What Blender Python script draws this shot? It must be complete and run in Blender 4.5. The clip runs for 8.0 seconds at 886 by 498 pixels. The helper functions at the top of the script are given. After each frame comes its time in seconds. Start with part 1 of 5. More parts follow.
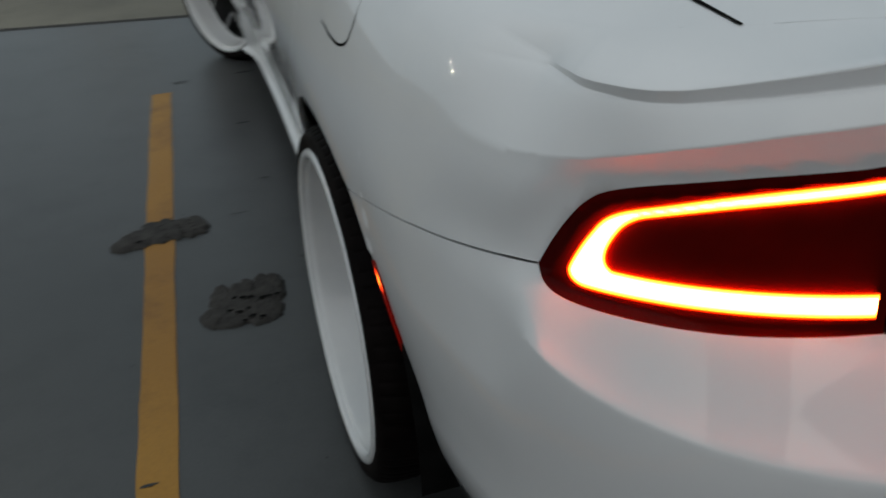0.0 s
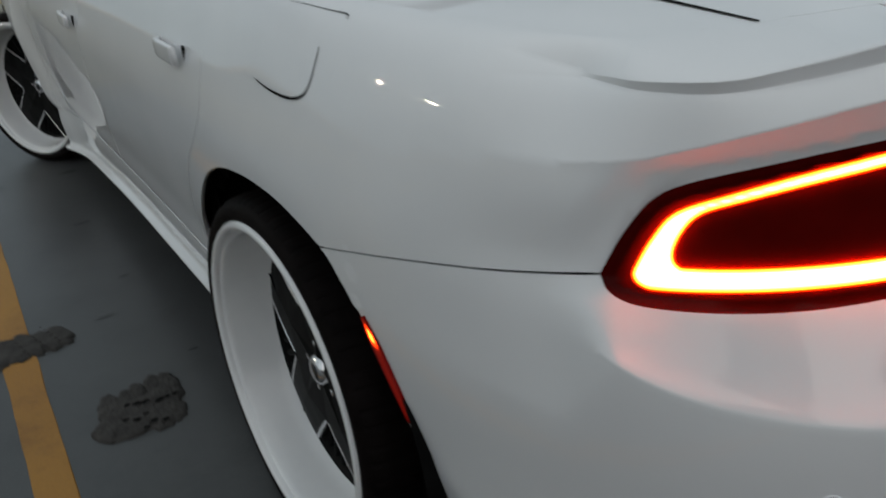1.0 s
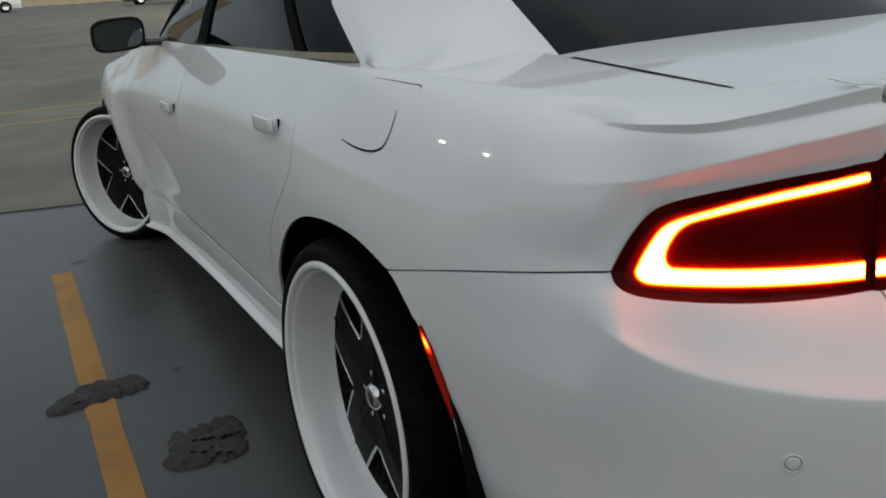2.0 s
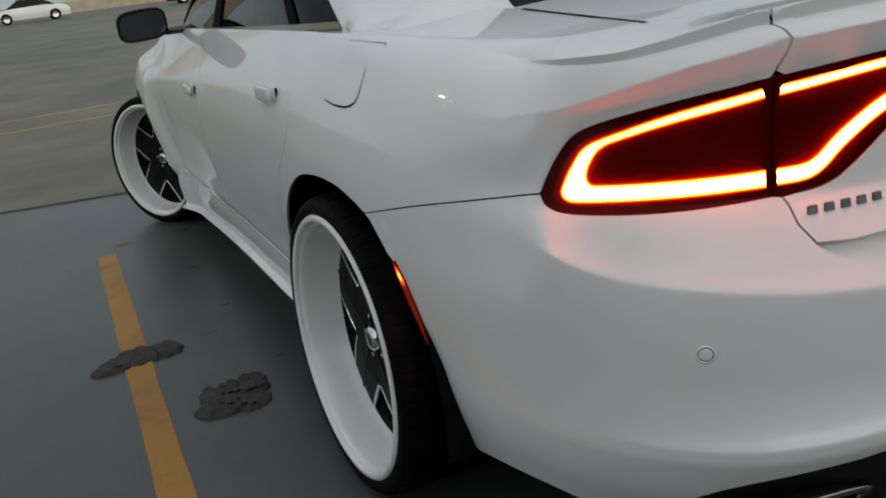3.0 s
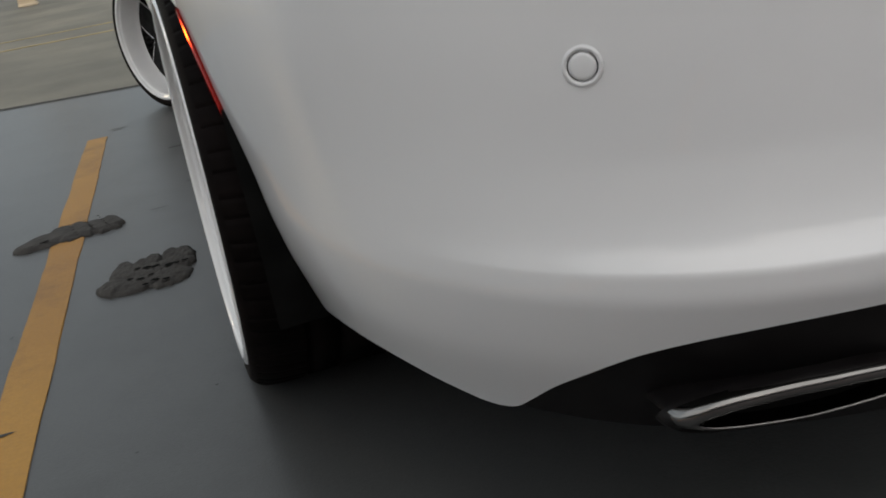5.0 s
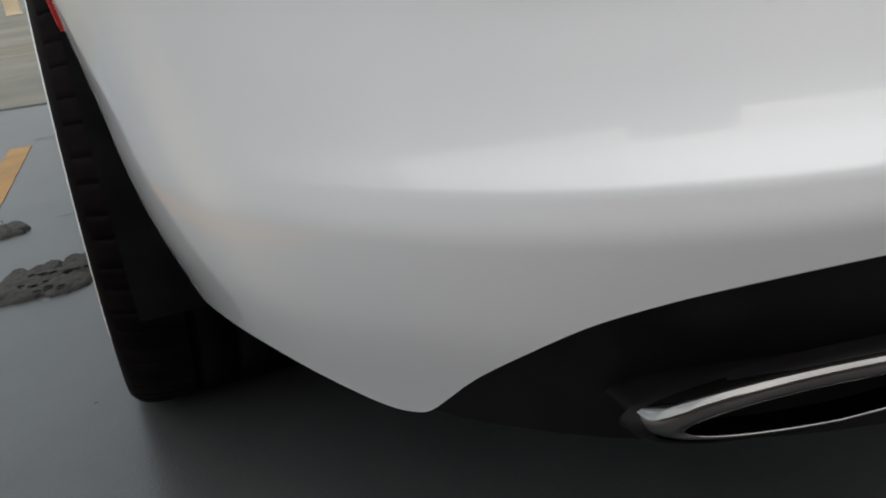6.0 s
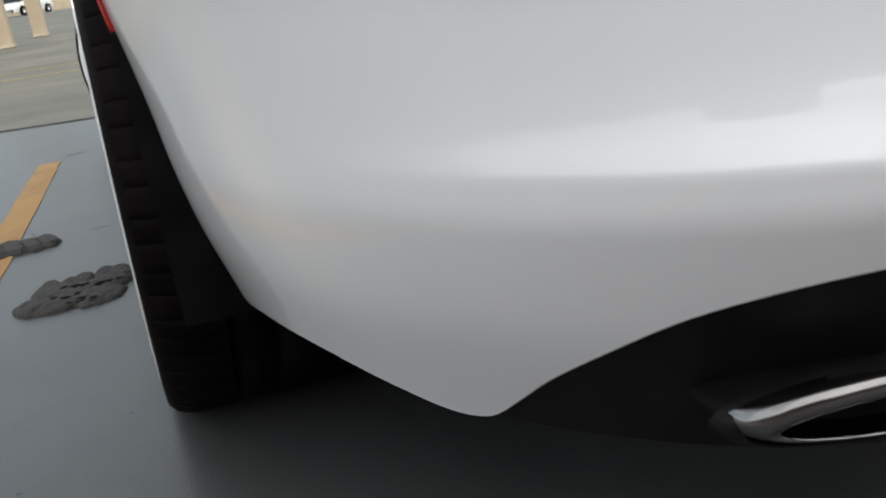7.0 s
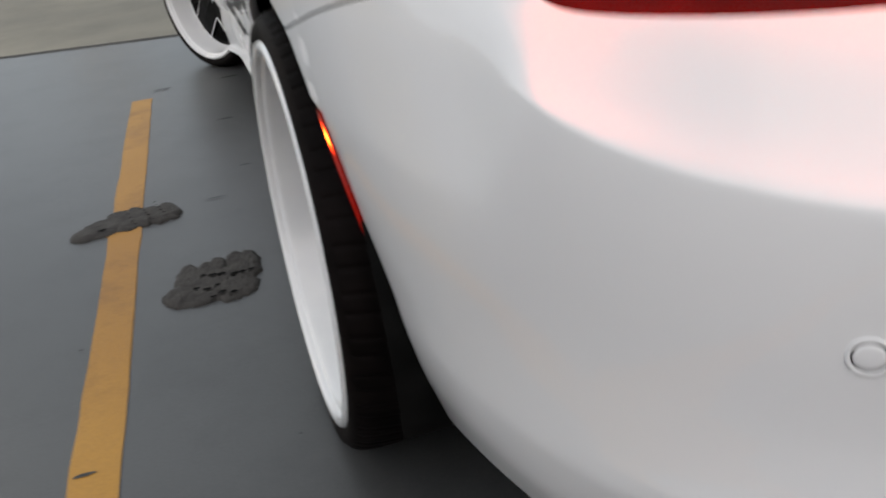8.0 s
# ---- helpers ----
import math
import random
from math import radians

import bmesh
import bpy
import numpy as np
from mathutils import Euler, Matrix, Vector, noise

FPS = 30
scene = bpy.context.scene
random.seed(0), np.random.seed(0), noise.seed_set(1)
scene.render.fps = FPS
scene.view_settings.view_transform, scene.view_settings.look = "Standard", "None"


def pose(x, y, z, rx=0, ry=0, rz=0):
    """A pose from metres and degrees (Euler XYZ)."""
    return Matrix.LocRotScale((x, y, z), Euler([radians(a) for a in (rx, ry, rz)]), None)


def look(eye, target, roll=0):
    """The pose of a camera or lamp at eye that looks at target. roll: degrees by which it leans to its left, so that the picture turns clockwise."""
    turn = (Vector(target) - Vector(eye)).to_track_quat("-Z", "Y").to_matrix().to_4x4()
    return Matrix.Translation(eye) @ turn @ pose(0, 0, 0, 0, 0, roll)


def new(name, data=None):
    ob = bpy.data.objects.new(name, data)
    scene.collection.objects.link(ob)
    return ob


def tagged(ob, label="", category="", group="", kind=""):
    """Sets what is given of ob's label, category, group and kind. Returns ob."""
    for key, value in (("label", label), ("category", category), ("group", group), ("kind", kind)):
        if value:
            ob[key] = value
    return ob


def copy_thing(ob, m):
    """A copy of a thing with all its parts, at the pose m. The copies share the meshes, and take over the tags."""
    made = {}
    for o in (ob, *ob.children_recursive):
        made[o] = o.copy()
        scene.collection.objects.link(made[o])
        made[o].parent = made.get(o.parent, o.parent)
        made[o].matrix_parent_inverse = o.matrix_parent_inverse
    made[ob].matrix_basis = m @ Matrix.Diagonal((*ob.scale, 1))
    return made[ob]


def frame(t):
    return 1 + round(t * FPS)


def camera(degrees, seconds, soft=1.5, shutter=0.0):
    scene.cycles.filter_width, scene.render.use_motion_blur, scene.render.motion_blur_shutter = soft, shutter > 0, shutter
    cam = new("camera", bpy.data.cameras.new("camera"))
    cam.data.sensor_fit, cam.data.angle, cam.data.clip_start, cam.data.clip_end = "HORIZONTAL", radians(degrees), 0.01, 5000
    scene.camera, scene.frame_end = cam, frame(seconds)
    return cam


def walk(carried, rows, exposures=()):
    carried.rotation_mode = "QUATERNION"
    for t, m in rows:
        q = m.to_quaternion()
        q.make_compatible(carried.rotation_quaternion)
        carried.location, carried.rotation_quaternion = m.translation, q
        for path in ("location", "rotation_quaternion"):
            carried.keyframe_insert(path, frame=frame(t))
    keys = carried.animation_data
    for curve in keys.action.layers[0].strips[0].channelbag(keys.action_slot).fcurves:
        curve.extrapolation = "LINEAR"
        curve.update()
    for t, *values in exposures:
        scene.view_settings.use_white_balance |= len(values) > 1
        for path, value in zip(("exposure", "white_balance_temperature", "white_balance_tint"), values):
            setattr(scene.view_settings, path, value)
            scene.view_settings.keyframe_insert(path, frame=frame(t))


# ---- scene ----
cam = camera(56.5, 8.0, 1.8, 0.4)
PATH = [
    (0, (-1.072, -0.263, 1.248), (-0.638, 1.409, 0.24), -4.2),
    (0.5, (-1.217, -0.188, 1.241), (-0.414, 1.336, 0.225), -4.6),
    (1, (-1.29, -0.155, 1.205), (-0.4, 1.409, 0.332), -5.3),
    (1.2, (-1.344, -0.188, 1.196), (-0.475, 1.438, 0.419), -5.5),
    (2.3, (-1.448, -0.477, 1.162), (-0.569, 1.217, 0.566), -3.4),
    (2.5, (-1.431, -0.539, 1.152), (-0.559, 1.158, 0.55), -4.5),
    (2.7, (-1.426, -0.593, 1.15), (-0.559, 1.101, 0.535), -5.3),
    (3, (-1.391, -0.596, 1.132), (-0.64, 1.146, 0.499), -7.4),
    (3.5, (-1.31, -0.512, 1.086), (-0.537, 1.197, 0.392), -7.0),
    (4, (-1.176, -0.482, 0.973), (-0.505, 1.238, 0.206), -8.9),
    (4.2, (-1.124, -0.48, 0.915), (-0.495, 1.245, 0.122), -8.4),
    (5.3, (-0.892, -0.219, 0.652), (-0.423, 1.576, -0.097), -10.5),
    (5.5, (-0.878, -0.189, 0.623), (-0.379, 1.596, -0.13), -10.0),
    (6, (-0.851, -0.144, 0.565), (-0.254, 1.637, -0.123), -8.1),
    (6.5, (-0.841, -0.115, 0.515), (-0.231, 1.69, -0.091), -9.2),
    (7, (-0.878, -0.121, 0.55), (-0.311, 1.688, -0.088), -8.3),
    (7.5, (-0.916, -0.079, 0.663), (-0.411, 1.697, -0.107), -8.4),
    (8, (-1.01, -0.129, 0.898), (-0.587, 1.61, 0.005), -7.4),
]
walk(cam, [(t, look(eye, target, roll)) for t, eye, target, roll in PATH],
     exposures=[(0.0, 0.0, 6500, 9), (1.2, 0.16, 6520, 10), (2.5, 0.27, 6650, 11), (4.2, 0.34, 6800, 13), (5.3, 0.93, 6950, 15), (6.5, 1.27, 6680, 13), (7.2, 1.36, 6720, 14), (8.0, 1.19, 6850, 17)])

# ---- light: a dull evening sky over an open parking deck, one soft low sun, lamps on poles ----
SUN_ELEV, SUN_ROT = radians(14), radians(200)
world = bpy.data.worlds.new("evening_sky")
scene.world = world
world.use_nodes = True
wn, wl = world.node_tree.nodes, world.node_tree.links
sky = wn.new("ShaderNodeTexSky")
sky.sky_type, sky.sun_disc, sky.sun_elevation, sky.sun_rotation = "NISHITA", False, SUN_ELEV, SUN_ROT
sky.air_density, sky.dust_density, sky.ozone_density = 1.0, 2.0, 1.0
wn["Background"].inputs["Strength"].default_value = 0.147
tc = wn.new("ShaderNodeTexCoord")
mp = wn.new("ShaderNodeMapping")
mp.inputs["Scale"].default_value = (1.0, 1.0, 2.6)
cl = wn.new("ShaderNodeTexNoise")
cl.inputs["Scale"].default_value, cl.inputs["Detail"].default_value = 2.2, 6
cr = wn.new("ShaderNodeValToRGB")
cr.color_ramp.elements[0].position, cr.color_ramp.elements[0].color = 0.38, (2.17, 2.5, 2.64, 1)
cr.color_ramp.elements[1].position, cr.color_ramp.elements[1].color = 0.70, (4.22, 4.45, 4.53, 1)
mixc = wn.new("ShaderNodeMix")
mixc.data_type = "RGBA"
mixc.inputs["Factor"].default_value = 0.93
wl.new(tc.outputs["Generated"], mp.inputs["Vector"])
wl.new(mp.outputs["Vector"], cl.inputs["Vector"])
wl.new(cl.outputs["Fac"], cr.inputs["Fac"])
wl.new(sky.outputs["Color"], mixc.inputs["A"])
wl.new(cr.outputs["Color"], mixc.inputs["B"])
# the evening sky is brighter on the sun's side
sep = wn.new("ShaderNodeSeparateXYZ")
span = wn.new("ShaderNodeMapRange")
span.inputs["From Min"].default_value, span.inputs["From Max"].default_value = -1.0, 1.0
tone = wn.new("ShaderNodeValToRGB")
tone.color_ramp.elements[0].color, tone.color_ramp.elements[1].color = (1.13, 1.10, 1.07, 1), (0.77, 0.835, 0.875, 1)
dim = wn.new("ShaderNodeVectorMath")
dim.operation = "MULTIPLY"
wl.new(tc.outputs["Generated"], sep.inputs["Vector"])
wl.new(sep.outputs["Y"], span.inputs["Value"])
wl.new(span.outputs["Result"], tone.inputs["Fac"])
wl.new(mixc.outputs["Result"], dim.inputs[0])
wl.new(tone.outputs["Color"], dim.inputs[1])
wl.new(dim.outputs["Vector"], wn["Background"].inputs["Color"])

sun = new("sun", bpy.data.lights.new("sun", "SUN"))
sun.data.energy, sun.data.angle, sun.data.color = 0.6, radians(95), (1.0, 0.97, 0.93)
sun.matrix_world = look((0, 0, 0), (-math.sin(SUN_ROT) * -1, -math.cos(SUN_ROT), -math.tan(radians(35))))


# ---- materials ----
def nodes_of(name, rough=0.5, metal=0.0, coat=0.0):
    m = bpy.data.materials.new(name)
    m.use_nodes = True
    n, l = m.node_tree.nodes, m.node_tree.links
    b = n["Principled BSDF"]
    b.inputs["Roughness"].default_value, b.inputs["Metallic"].default_value = rough, metal
    b.inputs["Coat Weight"].default_value, b.inputs["Coat Roughness"].default_value = coat, 0.03
    return m, n, l, b


def mixed(name, c1, c2, scale, rough=0.5, metal=0.0, coat=0.0, bump=0.0, bump_scale=None, detail=5, lo=0.35, hi=0.65, rough_var=0.0, spec=0.5):
    """A surface whose colour drifts between c1 and c2, with fine relief."""
    m, n, l, b = nodes_of(name, rough, metal, coat)
    b.inputs["Specular IOR Level"].default_value = spec
    co = n.new("ShaderNodeTexCoord")
    t = n.new("ShaderNodeTexNoise")
    t.inputs["Scale"].default_value, t.inputs["Detail"].default_value = scale, detail
    r = n.new("ShaderNodeValToRGB")
    r.color_ramp.elements[0].position, r.color_ramp.elements[1].position = lo, hi
    r.color_ramp.elements[0].color, r.color_ramp.elements[1].color = (*c1, 1), (*c2, 1)
    l.new(co.outputs["Object"], t.inputs["Vector"])
    l.new(t.outputs["Fac"], r.inputs["Fac"])
    l.new(r.outputs["Color"], b.inputs["Base Color"])
    if bump:
        t2 = n.new("ShaderNodeTexNoise")
        t2.inputs["Scale"].default_value, t2.inputs["Detail"].default_value = bump_scale or scale * 20, 3
        bp = n.new("ShaderNodeBump")
        bp.inputs["Strength"].default_value, bp.inputs["Distance"].default_value = bump, 0.002
        l.new(co.outputs["Object"], t2.inputs["Vector"])
        l.new(t2.outputs["Fac"], bp.inputs["Height"])
        l.new(bp.outputs["Normal"], b.inputs["Normal"])
    if rough_var:
        mr = n.new("ShaderNodeMapRange")
        mr.inputs["To Min"].default_value, mr.inputs["To Max"].default_value = rough - rough_var, rough + rough_var
        l.new(t.outputs["Fac"], mr.inputs["Value"])
        l.new(mr.outputs["Result"], b.inputs["Roughness"])
    return m


PAINT = mixed("white_pearl_paint", (0.74, 0.75, 0.77), (0.78, 0.785, 0.80), 3.0, rough=0.4, coat=1.0, bump=0.015, bump_scale=900, spec=0.08)
RIM_WHITE = mixed("white_powder_coat", (0.74, 0.75, 0.77), (0.79, 0.80, 0.81), 9.0, rough=0.22, coat=0.6)
BLACK_GLOSS = mixed("gloss_black", (0.006, 0.006, 0.007), (0.012, 0.011, 0.012), 8.0, rough=0.12, coat=0.5)
BLACK_PLASTIC = mixed("satin_black_plastic", (0.006, 0.005, 0.0055), (0.010, 0.009, 0.0095), 30.0, rough=0.45, bump=0.15, bump_scale=1500, spec=0.16)
BLACK_SATIN = mixed("satin_black_wheel_paint", (0.005, 0.005, 0.005), (0.009, 0.009, 0.009), 30.0, rough=0.5, spec=0.05)
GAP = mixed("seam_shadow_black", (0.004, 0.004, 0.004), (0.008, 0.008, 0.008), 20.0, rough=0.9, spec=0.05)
RUBBER = mixed("tyre_rubber", (0.003, 0.0022, 0.0022), (0.008, 0.006, 0.006), 18.0, rough=0.65, bump=0.2, bump_scale=600, rough_var=0.12, spec=0.05)
CHROME = mixed("chrome", (0.62, 0.62, 0.64), (0.74, 0.74, 0.75), 10.0, rough=0.14, metal=1.0, rough_var=0.03)
PIPE = mixed("dull_polished_steel", (0.18, 0.177, 0.175), (0.29, 0.285, 0.28), 14.0, rough=0.12, metal=1.0, rough_var=0.06)
MILLED = mixed("milled_aluminium", (0.62, 0.62, 0.63), (0.74, 0.74, 0.75), 60.0, rough=0.22, metal=1.0)
MIRROR = mixed("dimmed_mirror_glass", (0.30, 0.36, 0.38), (0.33, 0.39, 0.41), 5.0, rough=0.01, metal=1.0)
TRIM_STRIP = mixed("belt_strip", (0.15, 0.135, 0.085), (0.20, 0.18, 0.12), 12.0, rough=0.25, metal=0.8)
BEIGE = mixed("beige_painted_concrete", (0.44, 0.36, 0.26), (0.53, 0.45, 0.34), 1.5, rough=0.8, bump=0.3, bump_scale=60)
GREY_WALL = mixed("grey_concrete", (0.13, 0.125, 0.12), (0.18, 0.175, 0.165), 0.8, rough=0.85, bump=0.3, bump_scale=50)
SEAT = mixed("dark_seat_cloth", (0.015, 0.015, 0.016), (0.03, 0.03, 0.032), 40.0, rough=0.9)
FAR_WHITE = mixed("plain_white_car_paint", (0.74, 0.74, 0.72), (0.80, 0.80, 0.78), 2.0, rough=0.3, coat=0.8)
FAR_DARK = mixed("dark_grey_car_paint", (0.03, 0.03, 0.033), (0.05, 0.05, 0.055), 2.0, rough=0.3, coat=0.8)
LETTER = mixed("dark_chrome_letters", (0.05, 0.05, 0.052), (0.09, 0.09, 0.093), 50.0, rough=0.2, metal=0.9)


def glass(name, tint, rough=0.0):
    m, n, l, b = nodes_of(name, rough)
    b.inputs["Base Color"].default_value = (*tint, 1)
    b.inputs["Transmission Weight"].default_value, b.inputs["IOR"].default_value = 1.0, 1.45
    return m


DARK_GLASS = glass("tinted_glass", (0.05, 0.055, 0.06))
DARK_GLASS.node_tree.nodes["Principled BSDF"].inputs["IOR"].default_value = 1.16
LIMO_GLASS = mixed("black_tinted_glass", (0.010, 0.011, 0.012), (0.014, 0.014, 0.016), 4.0, rough=0.03, coat=0.0, spec=0.15)
SMOKED_LENS = mixed("smoked_red_lens", (0.055, 0.0016, 0.0010), (0.075, 0.0020, 0.0012), 14.0, rough=0.12, coat=0.0, spec=0.06)


def glow(name, stops, strength):
    """Light guide: colour and strength follow the mesh attribute 'core', 0 at the rim of the strip, 1 along its middle."""
    m, n, l, b = nodes_of(name, 0.2)
    a = n.new("ShaderNodeAttribute")
    a.attribute_name = "core"
    r = n.new("ShaderNodeValToRGB")
    el = r.color_ramp.elements
    while len(el) < len(stops):
        el.new(0.5)
    for e, (p, c) in zip(el, stops):
        e.position, e.color = p, (*c, 1)
    l.new(a.outputs["Fac"], r.inputs["Fac"])
    b.inputs["Base Color"].default_value = (0.05, 0.002, 0.001, 1)
    b.inputs["Specular IOR Level"].default_value = 0.12
    l.new(r.outputs["Color"], b.inputs["Emission Color"])
    b.inputs["Emission Strength"].default_value = strength
    return m


TAIL_GLOW = glow("tail_light_guide", [(0.0, (0.004, 0.0, 0.0)), (0.14, (0.025, 0.0005, 0.0)), (0.32, (0.10, 0.0078, 0.0003)), (0.58, (0.45, 0.042, 0.003)), (0.85, (1.0, 0.098, 0.020))], 92.0)
MARK_GLOW = glow("side_marker_glow", [(0.0, (0.004, 0.0, 0.0)), (0.12, (0.018, 0.0004, 0.0)), (0.22, (0.10, 0.003, 0.0)), (0.45, (0.5, 0.02, 0.002)), (0.9, (1.0, 0.22, 0.02))], 11.0)
AMBER_GLOW = glow("amber_marker_glow", [(0.0, (0.02, 0.004, 0.0)), (0.5, (0.35, 0.11, 0.02)), (1.0, (1.0, 0.42, 0.16))], 3.0)
LAMP_GLOW, _, _, lb = nodes_of("lamp_panel_glow")
lb.inputs["Emission Color"].default_value, lb.inputs["Emission Strength"].default_value = (1.0, 0.93, 0.78, 1), 60.0


def floor_material(name, base1, base2, stain, stain_amount, rough):
    m, n, l, b = nodes_of(name, rough)
    co = n.new("ShaderNodeTexCoord")

    def noise_at(scale, detail, rough_=0.55):
        t = n.new("ShaderNodeTexNoise")
        t.inputs["Scale"].default_value, t.inputs["Detail"].default_value, t.inputs["Roughness"].default_value = scale, detail, rough_
        l.new(co.outputs["Object"], t.inputs["Vector"])
        return t

    def ramp(src, p0, c0, p1, c1):
        r = n.new("ShaderNodeValToRGB")
        r.color_ramp.elements[0].position, r.color_ramp.elements[0].color = p0, (*c0, 1)
        r.color_ramp.elements[1].position, r.color_ramp.elements[1].color = p1, (*c1, 1)
        l.new(src, r.inputs["Fac"])
        return r.outputs["Color"]

    def mix(a, c, fac, mode="MULTIPLY"):
        x = n.new("ShaderNodeMix")
        x.data_type, x.blend_type = "RGBA", mode
        x.inputs["Factor"].default_value = fac
        l.new(a, x.inputs["A"])
        l.new(c, x.inputs["B"])
        return x.outputs["Result"]

    big = ramp(noise_at(0.7, 4).outputs["Fac"], 0.35, base1, 0.68, base2)
    spots = ramp(noise_at(3.1, 7, 0.7).outputs["Fac"], 0.30, stain, 0.52, (1, 1, 1))
    fine = ramp(noise_at(160, 2).outputs["Fac"], 0.3, (0.90, 0.90, 0.90), 0.7, (1.05, 1.05, 1.05))
    l.new(mix(mix(big, spots, stain_amount), fine, 1.0), b.inputs["Base Color"])
    bp = n.new("ShaderNodeBump")
    bp.inputs["Strength"].default_value, bp.inputs["Distance"].default_value = 0.25, 0.002
    l.new(noise_at(240, 3).outputs["Fac"], bp.inputs["Height"])
    l.new(bp.outputs["Normal"], b.inputs["Normal"])
    return m


BAY = floor_material("grey_deck_coating", (0.0455, 0.0475, 0.0490), (0.066, 0.0685, 0.0705), (0.62, 0.62, 0.62), 0.75, 0.36)
AISLE = floor_material("pale_concrete", (0.102, 0.097, 0.078), (0.175, 0.164, 0.129), (0.70, 0.69, 0.67), 0.6, 0.7)
YELLOW = floor_material("worn_yellow_line_paint", (0.30, 0.137, 0.013), (0.40, 0.200, 0.022), (0.50, 0.44, 0.40), 0.85, 0.55)
FADED = floor_material("faded_yellow_line_paint", (0.26, 0.20, 0.085), (0.34, 0.255, 0.09), (0.6, 0.58, 0.55), 0.8, 0.6)
PATCH = mixed("grey_repair_mortar", (0.019, 0.0175, 0.0165), (0.040, 0.037, 0.0345), 26.0, rough=0.85, bump=0.55, bump_scale=160)
SCUFF = mixed("dull_rubber_scuff", (0.028, 0.030, 0.031), (0.046, 0.050, 0.052), 60.0, rough=0.8)


# ---- mesh helpers ----
def part(name, bm, material, parent=None, label="", smooth=True):
    me = bpy.data.meshes.new(name)
    bmesh.ops.recalc_face_normals(bm, faces=bm.faces)
    bm.to_mesh(me)
    bm.free()
    for p in me.polygons:
        p.use_smooth = smooth
    me.materials.append(material)
    ob = new(name, me)
    if parent:
        ob.parent = parent
    if label:
        ob["label"] = label
    return ob


def empty(name, label, category, kind="", group=""):
    ob = new(name)
    ob.empty_display_size = 0.1
    return tagged(ob, label, category, group, kind)


def box_bm(x0, x1, y0, y1, z0, z1, bevel=0.0, seg=2):
    bm = bmesh.new()
    bmesh.ops.create_cube(bm, size=1.0)
    for v in bm.verts:
        v.co = Vector(((x0 + x1) / 2 + v.co.x * (x1 - x0), (y0 + y1) / 2 + v.co.y * (y1 - y0), (z0 + z1) / 2 + v.co.z * (z1 - z0)))
    if bevel:
        bmesh.ops.bevel(bm, geom=list(bm.edges), offset=bevel, segments=seg, affect="EDGES", profile=0.5)
    return bm


def lathe_bm(profile, n=96, closed=False, pinch=None):
    """Turns (radius, x) pairs about the x axis."""
    bm = bmesh.new()
    rings = []
    for k in range(n):
        a = 2 * math.pi * k / n
        rings.append([bm.verts.new((x, r * math.cos(a), r * math.sin(a))) for r, x in profile])
    m = len(profile)
    for k in range(n):
        p, q = rings[k], rings[(k + 1) % n]
        for j in range(m if closed else m - 1):
            bm.faces.new((p[j], p[(j + 1) % m], q[(j + 1) % m], q[j]))
    return bm


def inside(poly, pts):
    """Which of the points lie in the closed polygon."""
    poly, pts = np.asarray(poly), np.asarray(pts)
    x, y = pts[:, 0], pts[:, 1]
    res = np.zeros(len(pts), bool)
    a, b = poly, np.roll(poly, -1, axis=0)
    for (x0, y0), (x1, y1) in zip(a, b):
        if y0 == y1:
            continue
        hit = ((y0 > y) != (y1 > y)) & (x < (x1 - x0) * (y - y0) / (y1 - y0) + x0)
        res ^= hit
    return res


def near_outline(poly, pts, d):
    poly, pts = np.asarray(poly), np.asarray(pts)
    best = np.full(len(pts), 9.0)
    for a, b in zip(poly, np.roll(poly, -1, axis=0)):
        ab = b - a
        t = np.clip(((pts - a) @ ab) / max(1e-12, ab @ ab), 0, 1)
        best = np.minimum(best, np.linalg.norm(pts - a - t[:, None] * ab, axis=1))
    return best if d is None else best < d


def dense(poly, step):
    out = []
    for (x0, y0), (x1, y1) in zip(poly, list(poly[1:]) + [poly[0]]):
        k = max(1, int(math.ceil(math.hypot(x1 - x0, y1 - y0) / step)))
        out += [(x0 + (x1 - x0) * i / k, y0 + (y1 - y0) * i / k) for i in range(k)]
    return out


def smooth_line(pts, n=8):
    """A Catmull-Rom curve through the points."""
    p = [np.array(q, float) for q in pts]
    p = [2 * p[0] - p[1]] + p + [2 * p[-1] - p[-2]]
    out = []
    for i in range(1, len(p) - 2):
        for k in range(n):
            t = k / n
            a, b, c, d = p[i - 1], p[i], p[i + 1], p[i + 2]
            out.append(tuple(0.5 * (2 * b + (c - a) * t + (2 * a - 5 * b + 4 * c - d) * t * t + (3 * b - a - 3 * c + d) * t ** 3)))
    out.append(tuple(p[-2]))
    return out


